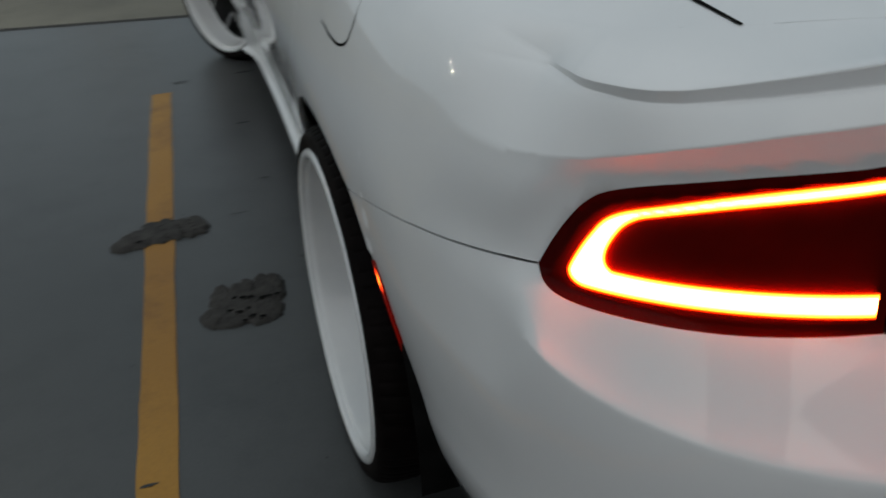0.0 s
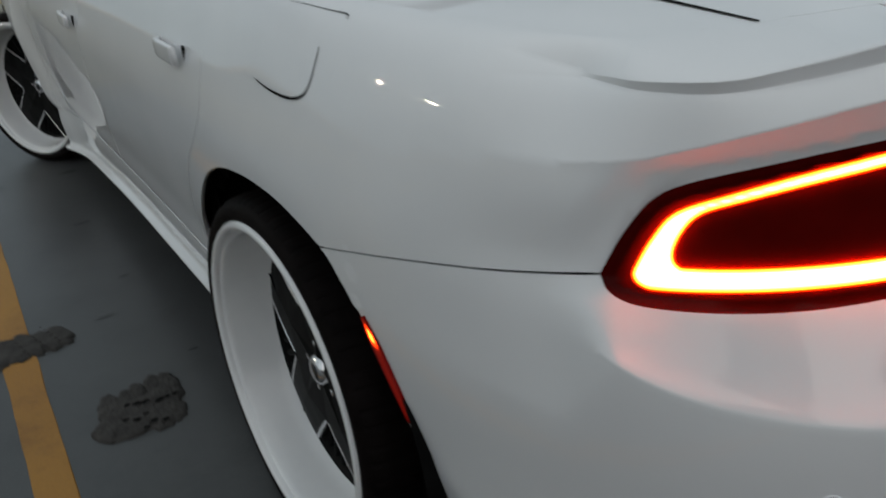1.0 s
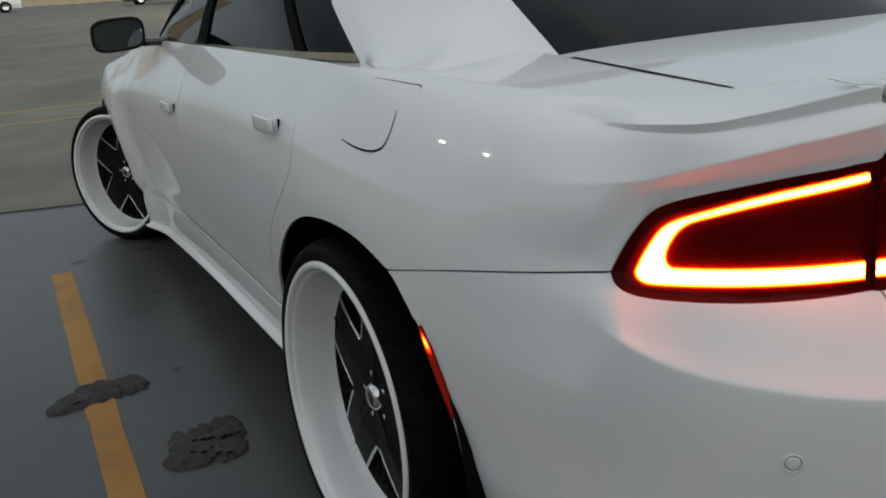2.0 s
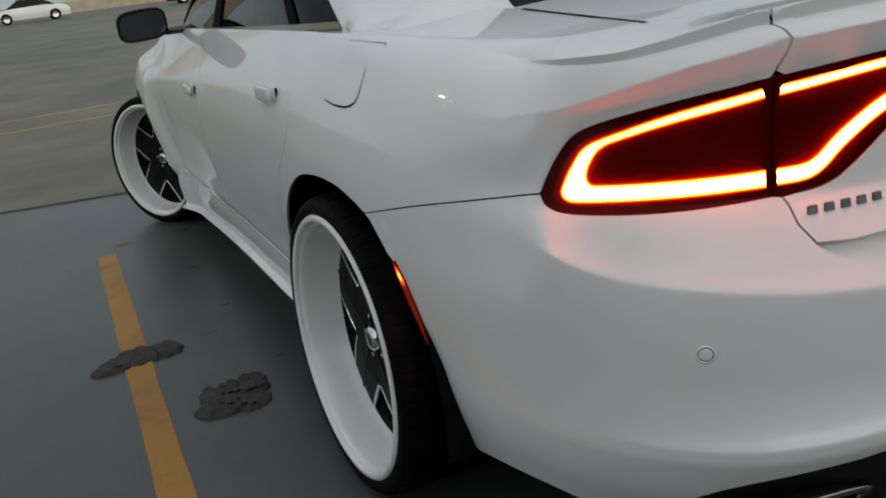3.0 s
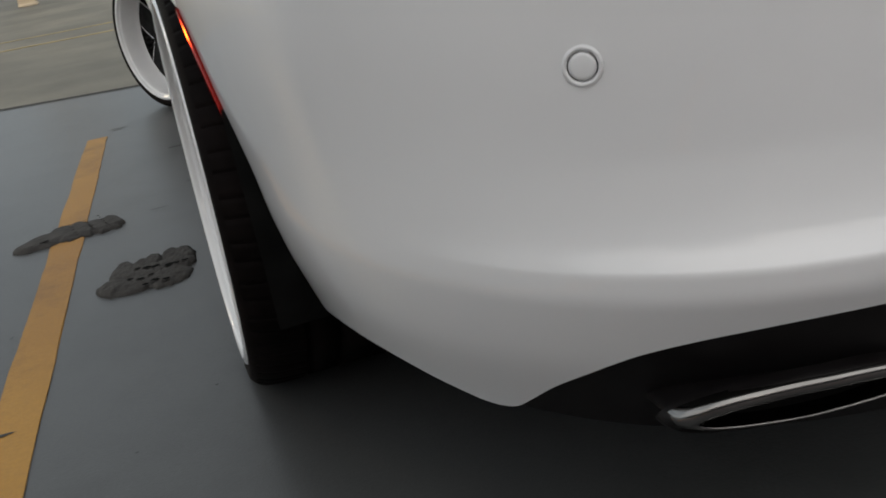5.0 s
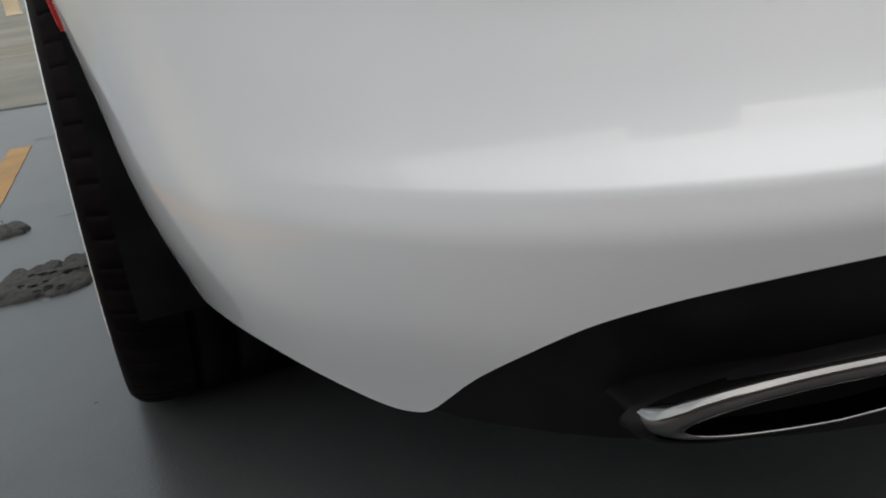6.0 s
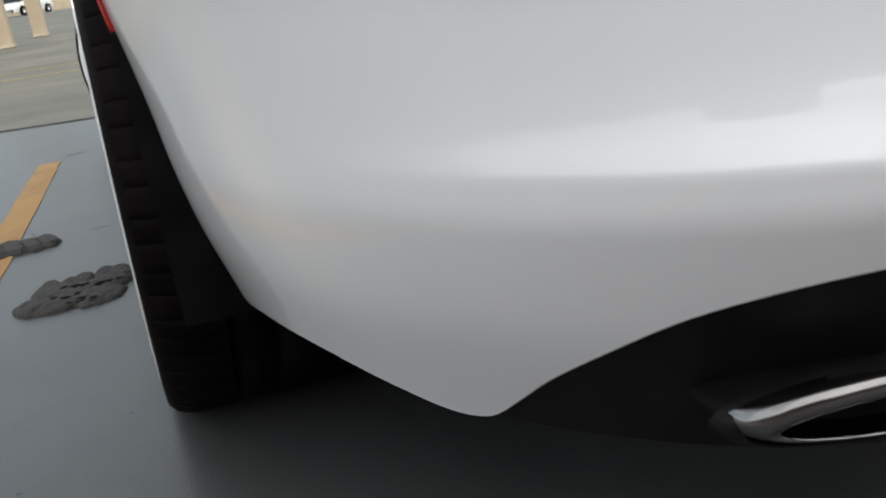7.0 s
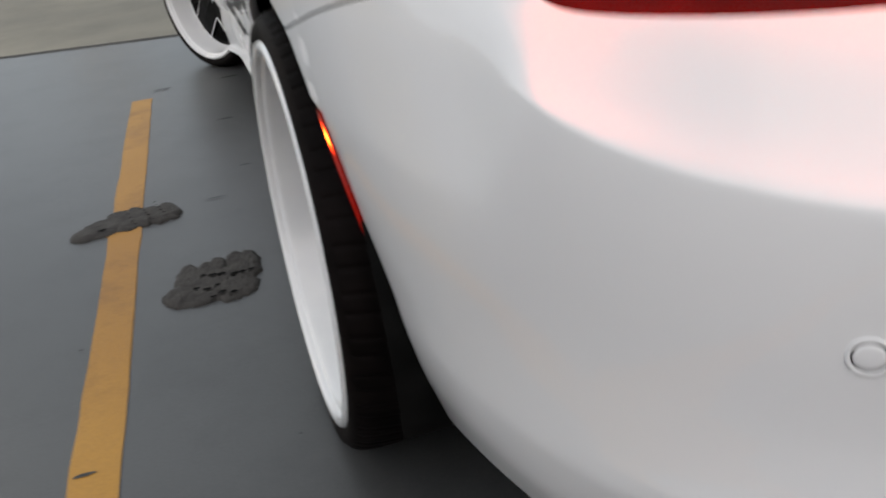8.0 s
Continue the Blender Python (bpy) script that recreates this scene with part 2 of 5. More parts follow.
def panel(name, outline, mapping, material, parent, label="", step=0.02, flange=0.012, holes=(), lift=0.0, core=None, lines=()):
    """A sheet cut to an outline in the surface's own coordinates, laid on the surface, with its edges folded inwards."""
    from mathutils import geometry
    loops = [dense(outline, step)] + [dense(h, step) for h in holes]
    verts, edges = [], []
    for lp in loops:
        o = len(verts)
        verts += lp
        edges += [(o + i, o + (i + 1) % len(lp)) for i in range(len(lp))]
    for ln in lines:
        o = len(verts)
        verts += ln
        edges += [(o + i, o + i + 1) for i in range(len(ln) - 1)]
    ol = np.array(outline)
    lo, hi = ol.min(0), ol.max(0)
    gx, gy = np.meshgrid(np.arange(lo[0] + step / 2, hi[0], step), np.arange(lo[1] + step / 2, hi[1], step))
    gx[1::2] += step / 2
    grid = np.c_[gx.ravel(), gy.ravel()]
    if len(grid):
        ok = inside(loops[0], grid) & ~near_outline(outline, grid, step * 0.45)
        for h in holes:
            ok &= ~inside(h, grid) & ~near_outline(h, grid, step * 0.45)
        for ln in lines:
            ok &= np.min(np.hypot(grid[:, None, 0] - np.array(ln)[None, :, 0], grid[:, None, 1] - np.array(ln)[None, :, 1]), axis=1) > step * 0.45
        verts += [tuple(g) for g in grid[ok]]
    vo, _, fo, *_ = geometry.delaunay_2d_cdt([Vector(v) for v in verts], edges, [], 0, 1e-6)
    uv = np.array([(v.x, v.y) for v in vo])
    tri = np.array([f for f in fo if len(f) == 3])
    cen = uv[tri].mean(1)
    ok = inside(loops[0], cen)
    for h in loops[1:]:
        ok &= ~inside(h, cen)
    tri = tri[ok]
    P = mapping(uv)
    e = 0.0010
    du = mapping(uv + (e, 0)) - mapping(uv - (e, 0))
    dv = mapping(uv + (0, e)) - mapping(uv - (0, e))
    N = np.cross(du, dv)
    N /= np.maximum(1e-9, np.linalg.norm(N, axis=1))[:, None]
    tn = np.cross(P[tri[:, 1]] - P[tri[:, 0]], P[tri[:, 2]] - P[tri[:, 0]])
    if (tn * N[tri[:, 0]]).sum() < 0:
        tri = tri[:, ::-1]
    out_dir = P.mean(0) - np.array((0, 2.5, 0.55))
    if (N.mean(0) * out_dir).sum() < 0:
        N, tri = -N, tri[:, ::-1]
    P = P + (lift(uv)[:, None] if callable(lift) else lift) * N
    faces = [tuple(int(i) for i in t) for t in tri]
    allP, allN = [tuple(p) for p in P], [tuple(x) for x in N]
    if flange:
        count = {}
        for a, b, c in faces:
            for i, j in ((a, b), (b, c), (c, a)):
                count[(i, j)] = 1
        rim = [(i, j) for i, j in count if (j, i) not in count]
        top, low = {}, {}
        for i, j in rim:
            side = np.cross(P[j] - P[i], N[i])
            side /= max(1e-9, np.linalg.norm(side))
            for k in (i, j):
                if k not in top:
                    top[k] = len(allP)
                    allP.append(tuple(P[k])), allN.append(tuple(side))
                    low[k] = len(allP)
                    allP.append(tuple(P[k] - N[k] * flange)), allN.append(tuple(side))
            faces.append((top[j], top[i], low[i], low[j]))
    me = bpy.data.meshes.new(name)
    me.from_pydata(allP, [], faces)
    for p in me.polygons:
        p.use_smooth = True
    if core is not None:
        vals = np.zeros(len(allP))
        vals[:len(uv)] = core(uv, near_outline(outline, uv, None))
        at = me.attributes.new("core", "FLOAT", "POINT")
        at.data.foreach_set("value", vals)
    me.normals_split_custom_set_from_vertices(allN)
    me.materials.append(material)
    ob = new(name, me)
    ob.parent = parent
    if label:
        ob["label"] = label
    return ob


def mirrored(ob, parent=None):
    """The same part on the other side of the car."""
    me = ob.data.copy()
    co = np.empty(len(me.vertices) * 3)
    me.vertices.foreach_get("co", co)
    co[0::3] *= -1
    me.vertices.foreach_set("co", co)
    me.flip_normals()
    o = new(ob.name.split(".")[0], me)
    o.parent = parent or ob.parent
    if "label" in ob.keys():
        o["label"] = ob["label"]
    return o


# ---- the deck ----
def deck_z(y):
    """Height of the deck: level bays, then a gentle rise beyond the joint."""
    return np.where(np.asarray(y) < 5.3, 0.0, (np.asarray(y) - 5.3) * 0.024)


def joint_y(x):
    return 5.19 - 0.25 * (x + 1.17)


bm = bmesh.new()
xs = [-400, -60, -20, -8, -4, -2, 0, 2, 4, 8, 20, 60, 400]
rows = [[bm.verts.new((x, y, 0)) for x in xs] for y in (-400, -40, -10, -3, 0, 2, 4)]
rows.append([bm.verts.new((x, min(6.1, max(4.4, joint_y(x))) + 0.2, 0)) for x in xs])
for r0, r1 in zip(rows, rows[1:]):
    for i in range(len(xs) - 1):
        bm.faces.new((r0[i], r0[i + 1], r1[i + 1], r1[i]))
floor = tagged(part("floor", bm, BAY, smooth=False), "blue-grey coated concrete parking deck with faint stains", "parking deck", kind="structure")
bm = bmesh.new()
ys = (6.4, 12, 20, 30, 45, 60, 75)
rows = [[bm.verts.new((x, min(6.1, max(4.4, joint_y(x))) + 0.012, 0.005)) for x in xs]]
rows += [[bm.verts.new((x, y, float(deck_z(y)) + 0.005)) for x in xs] for y in ys]
rows.append([bm.verts.new((x, 400, float(deck_z(75)))) for x in xs])
for r0, r1 in zip(rows, rows[1:]):
    for i in range(len(xs) - 1):
        bm.faces.new((r0[i], r0[i + 1], r1[i + 1], r1[i]))
aisle = tagged(part("road", bm, AISLE, smooth=False), "pale warm concrete drive aisle rising gently beyond the bays", "drive aisle", kind="structure")


bm = bmesh.new()
prev = None
for x in np.linspace(-5.4, 2.2, 160):
    w = 0.016 + 0.006 * noise.noise(Vector((float(x) * 9, 0, 3)))
    y = joint_y(float(x)) + 0.004 * noise.noise(Vector((float(x) * 5, 2, 0)))
    row = [bm.verts.new((float(x), y - w, 0.0025)), bm.verts.new((float(x), y + w, 0.0075))]
    if prev:
        bm.faces.new((prev[0], prev[1], row[1], row[0]))
    prev = row
tagged(part("trim", bm, PATCH, smooth=False), "dark sealant in the slab joint of the deck", "joint", kind="structure")


def strip_bm(x0, y0, x1, y1, half, z0, z1, cuts=14, ragged=0.004, rnd=random.Random(5)):
    """A painted stripe with slightly ragged edges and a film's thickness."""
    bm = bmesh.new()
    d = Vector((x1 - x0, y1 - y0, 0))
    nrm = Vector((-d.y, d.x, 0)).normalized()
    last = None
    for k in range(cuts + 1):
        c = Vector((x0, y0, 0)) + d * k / cuts
        z = z0 + (z1 - z0) * k / cuts
        row = [bm.verts.new(c + nrm * (s * half + rnd.uniform(-ragged, ragged)) + Vector((0, 0, zz))) for s, zz in ((-1, z - 0.002), (-1, z + 0.0025), (1, z + 0.0025), (1, z - 0.002))]
        if last:
            for i in range(3):
                bm.faces.new((last[i], last[i + 1], row[i + 1], row[i]))
        last = row
    return bm


bay = tagged(part("bay_line", strip_bm(-1.355, 3.715, -1.375, -3.0, 0.044, 0.0, 0.0, 60, 0.0025), YELLOW, smooth=False), "worn yellow painted parking bay line on the deck", "line marking", kind="structure")
tagged(part("bay_line", strip_bm(1.50, 3.72, 1.48, -3.0, 0.044, 0.0, 0.0, 60, 0.0025), YELLOW, smooth=False), "worn yellow painted parking bay line on the deck", "line marking", kind="structure")
for y0, y1 in ((9.10, 9.20), (10.08, 10.20)):
    tagged(part("aisle_line", strip_bm(-9, y0, 9, y1, 0.05, float(deck_z(y0)) + 0.0055, float(deck_z(y1)) + 0.0055, 80, 0.006), FADED, smooth=False), "faded yellow line painted across the drive aisle", "line marking", kind="structure")


def mortar_patch(cx, cy, length, wide, angle, lobes, seed, label, pits=(), rough=0.10):
    """A trowelled repair: overlapping flat lobes of mortar standing a little proud, with pits whose shade is laid in
    black.
    """
    c, s = math.cos(angle), math.sin(angle)

    def world(u, v):
        x, y = u * length / 2, v * wide / 2
        return cx + c * x - s * y, cy + s * x + c * y
    bm = bmesh.new()
    nx, ny = 110, 64
    grid = []
    for j in range(ny):
        row = []
        for i in range(nx):
            u, v = i / (nx - 1) * 2.2 - 1.1, j / (ny - 1) * 2.2 - 1.1
            wu = u + 0.05 * noise.noise(Vector((u * 6 + seed, v * 6, seed)))
            wv = v + 0.08 * noise.noise(Vector((u * 7, v * 6 + seed, seed + 3)))
            top = -1.0
            for lu, lv, ru, rv, hh in lobes:
                top = max(top, hh * (1 - ((wu - lu) / ru) ** 2 - ((wv - lv) / rv) ** 2))
            zz = -0.006
            if top > 0:
                zz = 0.0125 * min(1.0, top * 1.8) ** 0.5 + 0.0015 * top
                zz += 0.012 * rough * noise.noise(Vector((u * 14, v * 12, seed + 4))) + 0.008 * rough * noise.noise(Vector((u * 40, v * 36, seed)))
                for pu, pv, pr in pits:
                    zz -= 0.008 * max(0.0, 1 - ((wu - pu) / pr) ** 2 - ((wv - pv) / (pr * 0.7)) ** 2)
            x, y = world(u, v)
            row.append(bm.verts.new((x, y, zz)))
        grid.append(row)
    for j in range(ny - 1):
        for i in range(nx - 1):
            q = (grid[j][i], grid[j][i + 1], grid[j + 1][i + 1], grid[j + 1][i])
            if max(v.co.z for v in q) > -0.004:
                bm.faces.new(q)
    bmesh.ops.delete(bm, geom=[v for v in bm.verts if not v.link_faces], context="VERTS")
    ob = tagged(part("mortar_patch", bm, PATCH), label, "floor patch", group="floor repairs", kind="thing")
    rnd = random.Random(seed)
    # flat black sheets paint the shade in the pits and between lobes
    for pu, pv, pr in pits:
        bm = bmesh.new()
        ring = []
        for k in range(18):
            a = 2 * math.pi * k / 18
            r = pr * (0.75 + 0.3 * rnd.random())
            x, y = world(pu + r * math.cos(a), pv + 0.62 * r * math.sin(a))
            ring.append(bm.verts.new((x, y, 0.0142 + 0.0015 * rnd.random())))
        bm.faces.new(ring)
        part("open_pit", bm, GAP, ob, "flat black sheet for the shade of a mortar pit")
    return ob


mortar_patch(-1.362, 2.25, 0.33, 0.235, 0.28, [(-0.66, -0.02, 0.30, 0.40, 0.75), (-0.38, 0.08, 0.36, 0.58, 0.9), (-0.02, 0.15, 0.28, 0.75, 1.0), (0.26, 0.10, 0.22, 0.78, 1.0), (0.52, -0.10, 0.19, 0.68, 1.0), (0.75, -0.12, 0.20, 0.62, 1.0)], 3,
             "brown-grey trowelled mortar patch across the yellow line", [(-0.42, -0.25, 0.08)] + [(x, v, 0.03) for x, n in ((0.11, 5), (0.385, 7), (0.635, 6)) for v in np.linspace(-0.55, 0.55, n)], 0.08)
mortar_patch(-1.135, 1.735, 0.25, 0.26, 0.0, [(-0.62, -0.35, 0.34, 0.38, 0.9), (-0.42, 0.25, 0.32, 0.55, 1.0), (-0.45, 0.55, 0.18, 0.36, 1.0), (-0.08, 0.42, 0.26, 0.45, 1.0), (0.14, 0.58, 0.19, 0.38, 1.0), (0.50, 0.62, 0.22, 0.44, 1.0), (0.74, 0.50, 0.24, 0.50, 1.0), (0.58, 0.12, 0.40, 0.36, 1.0),
             (0.06, 0.05, 0.62, 0.44, 0.9), (-0.20, -0.42, 0.66, 0.42, 0.6), (0.36, -0.42, 0.52, 0.50, 0.6)], 8,
             "rough brown-grey mortar patch with dark pits, smeared on the deck", [(-0.16, 0.15, 0.08), (0.02, 0.09, 0.09), (0.18, 0.05, 0.10), (0.44, -0.06, 0.10), (0.60, -0.05, 0.08), (0.76, -0.03, 0.07), (-0.29, -0.33, 0.07), (-0.10, -0.44, 0.08), (0.10, -0.36, 0.06), (0.17, -0.68, 0.09), (0.37, -0.78, 0.08), (0.0, -0.80, 0.07)], 0.16)


def scuff(x, y, length, wide, seed, parent):
    """A thin dark rubber scuff with a broken outline."""
    rnd = random.Random(seed)
    bm = bmesh.new()
    ring = [bm.verts.new((x + length * math.cos(a) * rnd.uniform(0.6, 1.1), y + wide * math.sin(a) * rnd.uniform(0.5, 1.1), 0.0036)) for a in np.linspace(0, 2 * math.pi, 15)[:-1]]
    bm.faces.new(ring)
    part("scuff_mark", bm, SCUFF, parent, "dull dark scuff")


for k, (x, y, a, b, on) in enumerate(((-1.379, 1.111, 0.022, 0.006, 0), (-1.424, 1.55, 0.006, 0.004, 0), (-1.152, 0.918, 0.0035, 0.003, 1), (-1.015, 1.06, 0.004, 0.003, 1), (-0.96, 3.86, 0.06, 0.012, 1), (-1.27, 3.85, 0.05, 0.010, 1), (-0.935, 1.93, 0.018, 0.006, 1),
                                      (-1.02, 3.15, 0.04, 0.010, 1), (-0.99, 2.55, 0.03, 0.006, 1), (-1.1, 2.3, 0.04, 0.004, 1))):
    scuff(x, y, a, b, k, floor if on else bay)


# ---- the white sedan: a skin of level curves, cut into panels ----
YF, YN = 1.35, 4.25          # where the rear rounding ends and the nose rounding begins
LR, LN = 2.0, 1.3            # lengths given to the rounded ends in the skin's own coordinate
NOSE = 5.02
U_END = LR + YN - YF + LN
#          z     rear   half-width  nx   ny
LEVELS = ((0.10, 0.230, 0.820, 3.8, 3.8), (0.20, 0.170, 0.845, 4.0, 4.0), (0.28, 0.130, 0.867, 4.0, 4.0), (0.36, 0.090, 0.886, 4.2, 4.2),
          (0.43, 0.074, 0.897, 4.3, 4.3), (0.455, 0.078, 0.897, 4.3, 4.3), (0.475, 0.081, 0.901, 4.3, 4.3), (0.52, 0.085, 0.909, 4.2, 4.2), (0.60, 0.088, 0.920, 4.2, 4.2),
          (0.655, 0.088, 0.926, 4.0, 4.2), (0.675, 0.098, 0.928, 3.8, 4.2), (0.79, 0.150, 0.932, 3.4, 4.4), (0.86, 0.158, 0.920, 3.4, 4.4), (0.92, 0.160, 0.900, 3.4, 4.4),
          (0.96, 0.157, 0.890, 3.4, 4.4), (1.05, 0.155, 0.885, 3.4, 4.4))
_lv = np.array(LEVELS)
NZ, NU = 240, 400
_zs = np.linspace(0.10, 1.05, NZ)


def _soft(zs, col):
    v = np.interp(zs, _lv[:, 0], _lv[:, col])
    h = 1 if col == 1 else 14
    k = np.hanning(2 * h + 3)[1:-1]
    return np.convolve(np.pad(v, h, mode="edge"), k / k.sum(), mode="valid")


def _tables():
    X, Y = np.zeros((NZ, NU)), np.zeros((NZ, NU))
    for j in range(NZ):
        yr, w, nx, ny = (_soft(_zs, c)[j] for c in (1, 2, 3, 4))
        th = np.linspace(0, math.pi / 2, 700)
        x, y = w * np.sin(th) ** (2 / nx), YF - (YF - yr) * np.cos(th) ** (2 / ny)
        s = np.r_[0, np.cumsum(np.hypot(np.diff(x), np.diff(y)))]
        f = np.linspace(0, s[-1], NU)
        X[j], Y[j] = np.interp(f, s, x), np.interp(f, s, y)
    return X, Y


_cols = [None] + [_soft(_zs, c) for c in (1, 2, 3, 4)]
_TX, _TY = _tables()


def crease_z(a):
    """Height of the bumper's upper edge along its way round the tail."""
    return np.interp(a, CREASE_A, CREASE_Z)


CREASE = np.array(((0.0, 0.650), (0.45, 0.655), (0.60, 0.672), (0.70, 0.686), (0.78, 0.697), (0.84, 0.7065), (0.89, 0.719), (0.925, 0.7315), (0.945, 0.741), (0.957, 0.748), (0.966, 0.752)))
CREASE_A = np.linspace(0, 0.966, 300)
CREASE_Z = np.interp(CREASE_A, CREASE[:, 0], CREASE[:, 1])
for _ in range(3):
    CREASE_Z[2:-2] = (CREASE_Z[:-4] + CREASE_Z[1:-3] + CREASE_Z[2:-2] + CREASE_Z[3:-1] + CREASE_Z[4:]) / 5


def _bil(T, fu, fz):
    a, b = np.clip(fu, 0, NU - 1.001), np.clip(fz, 0, NZ - 1.001)
    i, j = a.astype(int), b.astype(int)
    s, t = a - i, b - j
    return (T[j, i] * (1 - s) + T[j, i + 1] * s) * (1 - t) + (T[j + 1, i] * (1 - s) + T[j + 1, i + 1] * s) * t


def bump01(x, a, b):
    t = np.clip((x - a) / (b - a), 0, 1)
    return t * t * (3 - 2 * t)


def shoulder_of(a):
    """Height at which the side breaks on to the deck: an edge above the lamps, lower along the flanks."""
    return np.interp(a, SH_A, SH_V)


SH_A = np.array((0.0, 0.35, 0.50, 0.616, 0.68, 0.722, 0.762, 0.806, 0.852, 0.90, 1.0, 1.15, 1.4, 4.5, 6.2))
SH_V = np.array((1.012, 1.007, 1.002, 0.995, 0.985, 0.979, 0.970, 0.960, 0.948, 0.936, 0.926, 0.914, 0.900, 0.900, 0.80))
SURR_A = np.array((0.0, 0.389, 0.609, 0.653, 0.735, 0.818, 0.862, 0.884, 0.900, 0.915, 0.930, 0.944))
SURR_Z = np.array((0.970, 0.963, 0.949, 0.944, 0.934, 0.919, 0.9085, 0.900, 0.888, 0.869, 0.845, 0.818))   # upper edge of the lamps
OVER_A = (0.0, 0.616, 0.68, 0.722, 0.806, 0.852, 0.89)
OVER_D = (0.010, 0.012, 0.014, 0.016, 0.0175, 0.0185, 0.0185)              # how far the tail overhangs above them
BAND = 0.046                                                            # width of the slanting surround
LIP_A = (0.0, 0.50, 0.638, 0.716, 0.766, 0.814, 0.84, 0.868, 0.90, 0.948, 0.992, 1.02)
LIP_IN = (0.038, 0.026, 0.021, 0.025, 0.026, 0.020, 0.017, 0.017, 0.026, 0.048, 0.066, 0.070)      # how far in the lip stands
LIP_Z = (1.030, 1.021, 1.014, 1.003, 0.996, 0.991, 0.990, 0.990, 0.990, 0.991, 0.992, 0.993)       # height of its foot
LIP_H = (0.025, 0.023, 0.020, 0.017, 0.015, 0.013, 0.0125, 0.012, 0.010, 0.007, 0.003, 0.0)         # height of its face
LIP_S = (0.50, 0.76)                                                  # foot and head of the lip along the roll


def deck_height(x, y):
    """The boot lid and hood: a shallow crown."""
    rear = 1.034 + 0.036 * np.clip((y - 0.30) / 0.55, -0.6, 1.2)
    front = 1.03 - 0.10 * bump01(y, 3.3, 4.9) - 0.05 * np.clip((y - 3.2) / 1.7, 0, 1)
    side = bump01(y, 0.70, 1.20) * bump01(np.abs(x), 0.50, 0.70)
    rear = rear + (1.052 - rear) * side
    base = np.where(y < 2.2, rear, front)
    flat = bump01(y, 0.72, 1.15)
    return base + 0.006 * (1 - flat) - (0.034 - 0.021 * flat) * np.minimum(1.1, np.abs(x) / 0.75) ** 3


LEAD_Z = np.linspace(0.1, 1.1, 201)                 # slanting edge behind the front wheel
LEAD_Y = np.convolve(np.pad(np.interp(LEAD_Z, (0.28, 0.40, 0.50, 0.58, 0.70, 0.90), (3.30, 3.44, 3.55, 3.60, 3.60, 3.40)), 15, mode="edge"), np.hanning(33)[1:-1] / np.hanning(33)[1:-1].sum(), mode="valid")
TAIL_A = np.linspace(0.0, 2.0, 400)
_tail = np.array([_bil(_TX, TAIL_A / LR * (NU - 1), np.full(400, 0.83 / 0.95 * (NZ - 1))), _bil(_TY, TAIL_A / LR * (NU - 1), np.full(400, 0.83 / 0.95 * (NZ - 1)))])
_tan = np.gradient(_tail, axis=1)
_tan /= np.linalg.norm(_tan, axis=0)
TAIL_NX, TAIL_NY = _tan[1], -_tan[0]


def overhang(a, z):
    """How far the body stands out beyond its plain form, round the upper edge of the lamps."""
    a, z = np.asarray(a, float), np.asarray(z, float)
    d = np.full(np.broadcast(a, z).shape, 9.0)
    for a0, z0, a1, z1 in zip(SURR_A[:-1], SURR_Z[:-1], SURR_A[1:], SURR_Z[1:]):
        da, dz = a1 - a0, z1 - z0
        t = np.clip(((a - a0) * da + (z - z0) * dz) / (da * da + dz * dz), 0, 1)
        d = np.minimum(d, np.hypot(a - a0 - t * da, z - z0 - t * dz))
    d = np.where((a < 0.944) & (z < np.interp(a, SURR_A, SURR_Z)), 0.0, d)
    soft = bump01(a, 0.84, 0.90)
    g = np.clip(d / BAND, 0, 1) * (1 - soft) + bump01(d, -0.01, BAND * 1.3) * (d > 0) * soft
    return np.interp(a, OVER_A, OVER_D) * g * bump01(z, 0.80, 0.91) * (1 - bump01(a, 0.93, 1.25))


BAY_A = np.array((0.70, 0.764, 0.832, 0.874, 0.914, 0.926, 0.937, 0.945, 0.952, 0.957, 0.960, 0.962, 0.963))
BAY_Z = np.array((0.684, 0.692, 0.704, 0.7145, 0.7295, 0.735, 0.7415, 0.749, 0.7575, 0.766, 0.776, 0.790, 0.850))


def bay_depth(a, z):
    """How far a point lies inside the hollow below the lamps, whose rim turns up beside their outer ends."""
    a, z = np.asarray(a, float), np.asarray(z, float)
    d = np.full(np.broadcast(a, z).shape, 9.0)
    for a0, z0, a1, z1 in zip(BAY_A[:-1], BAY_Z[:-1], BAY_A[1:], BAY_Z[1:]):
        da, dz = a1 - a0, z1 - z0
        t = np.clip(((a - a0) * da + (z - z0) * dz) / (da * da + dz * dz), 0, 1)
        d = np.minimum(d, np.hypot(a - a0 - t * da, z - z0 - t * dz))
    return np.where((a < 0.963) & (z > np.interp(a, BAY_A, BAY_Z)), d, -d)


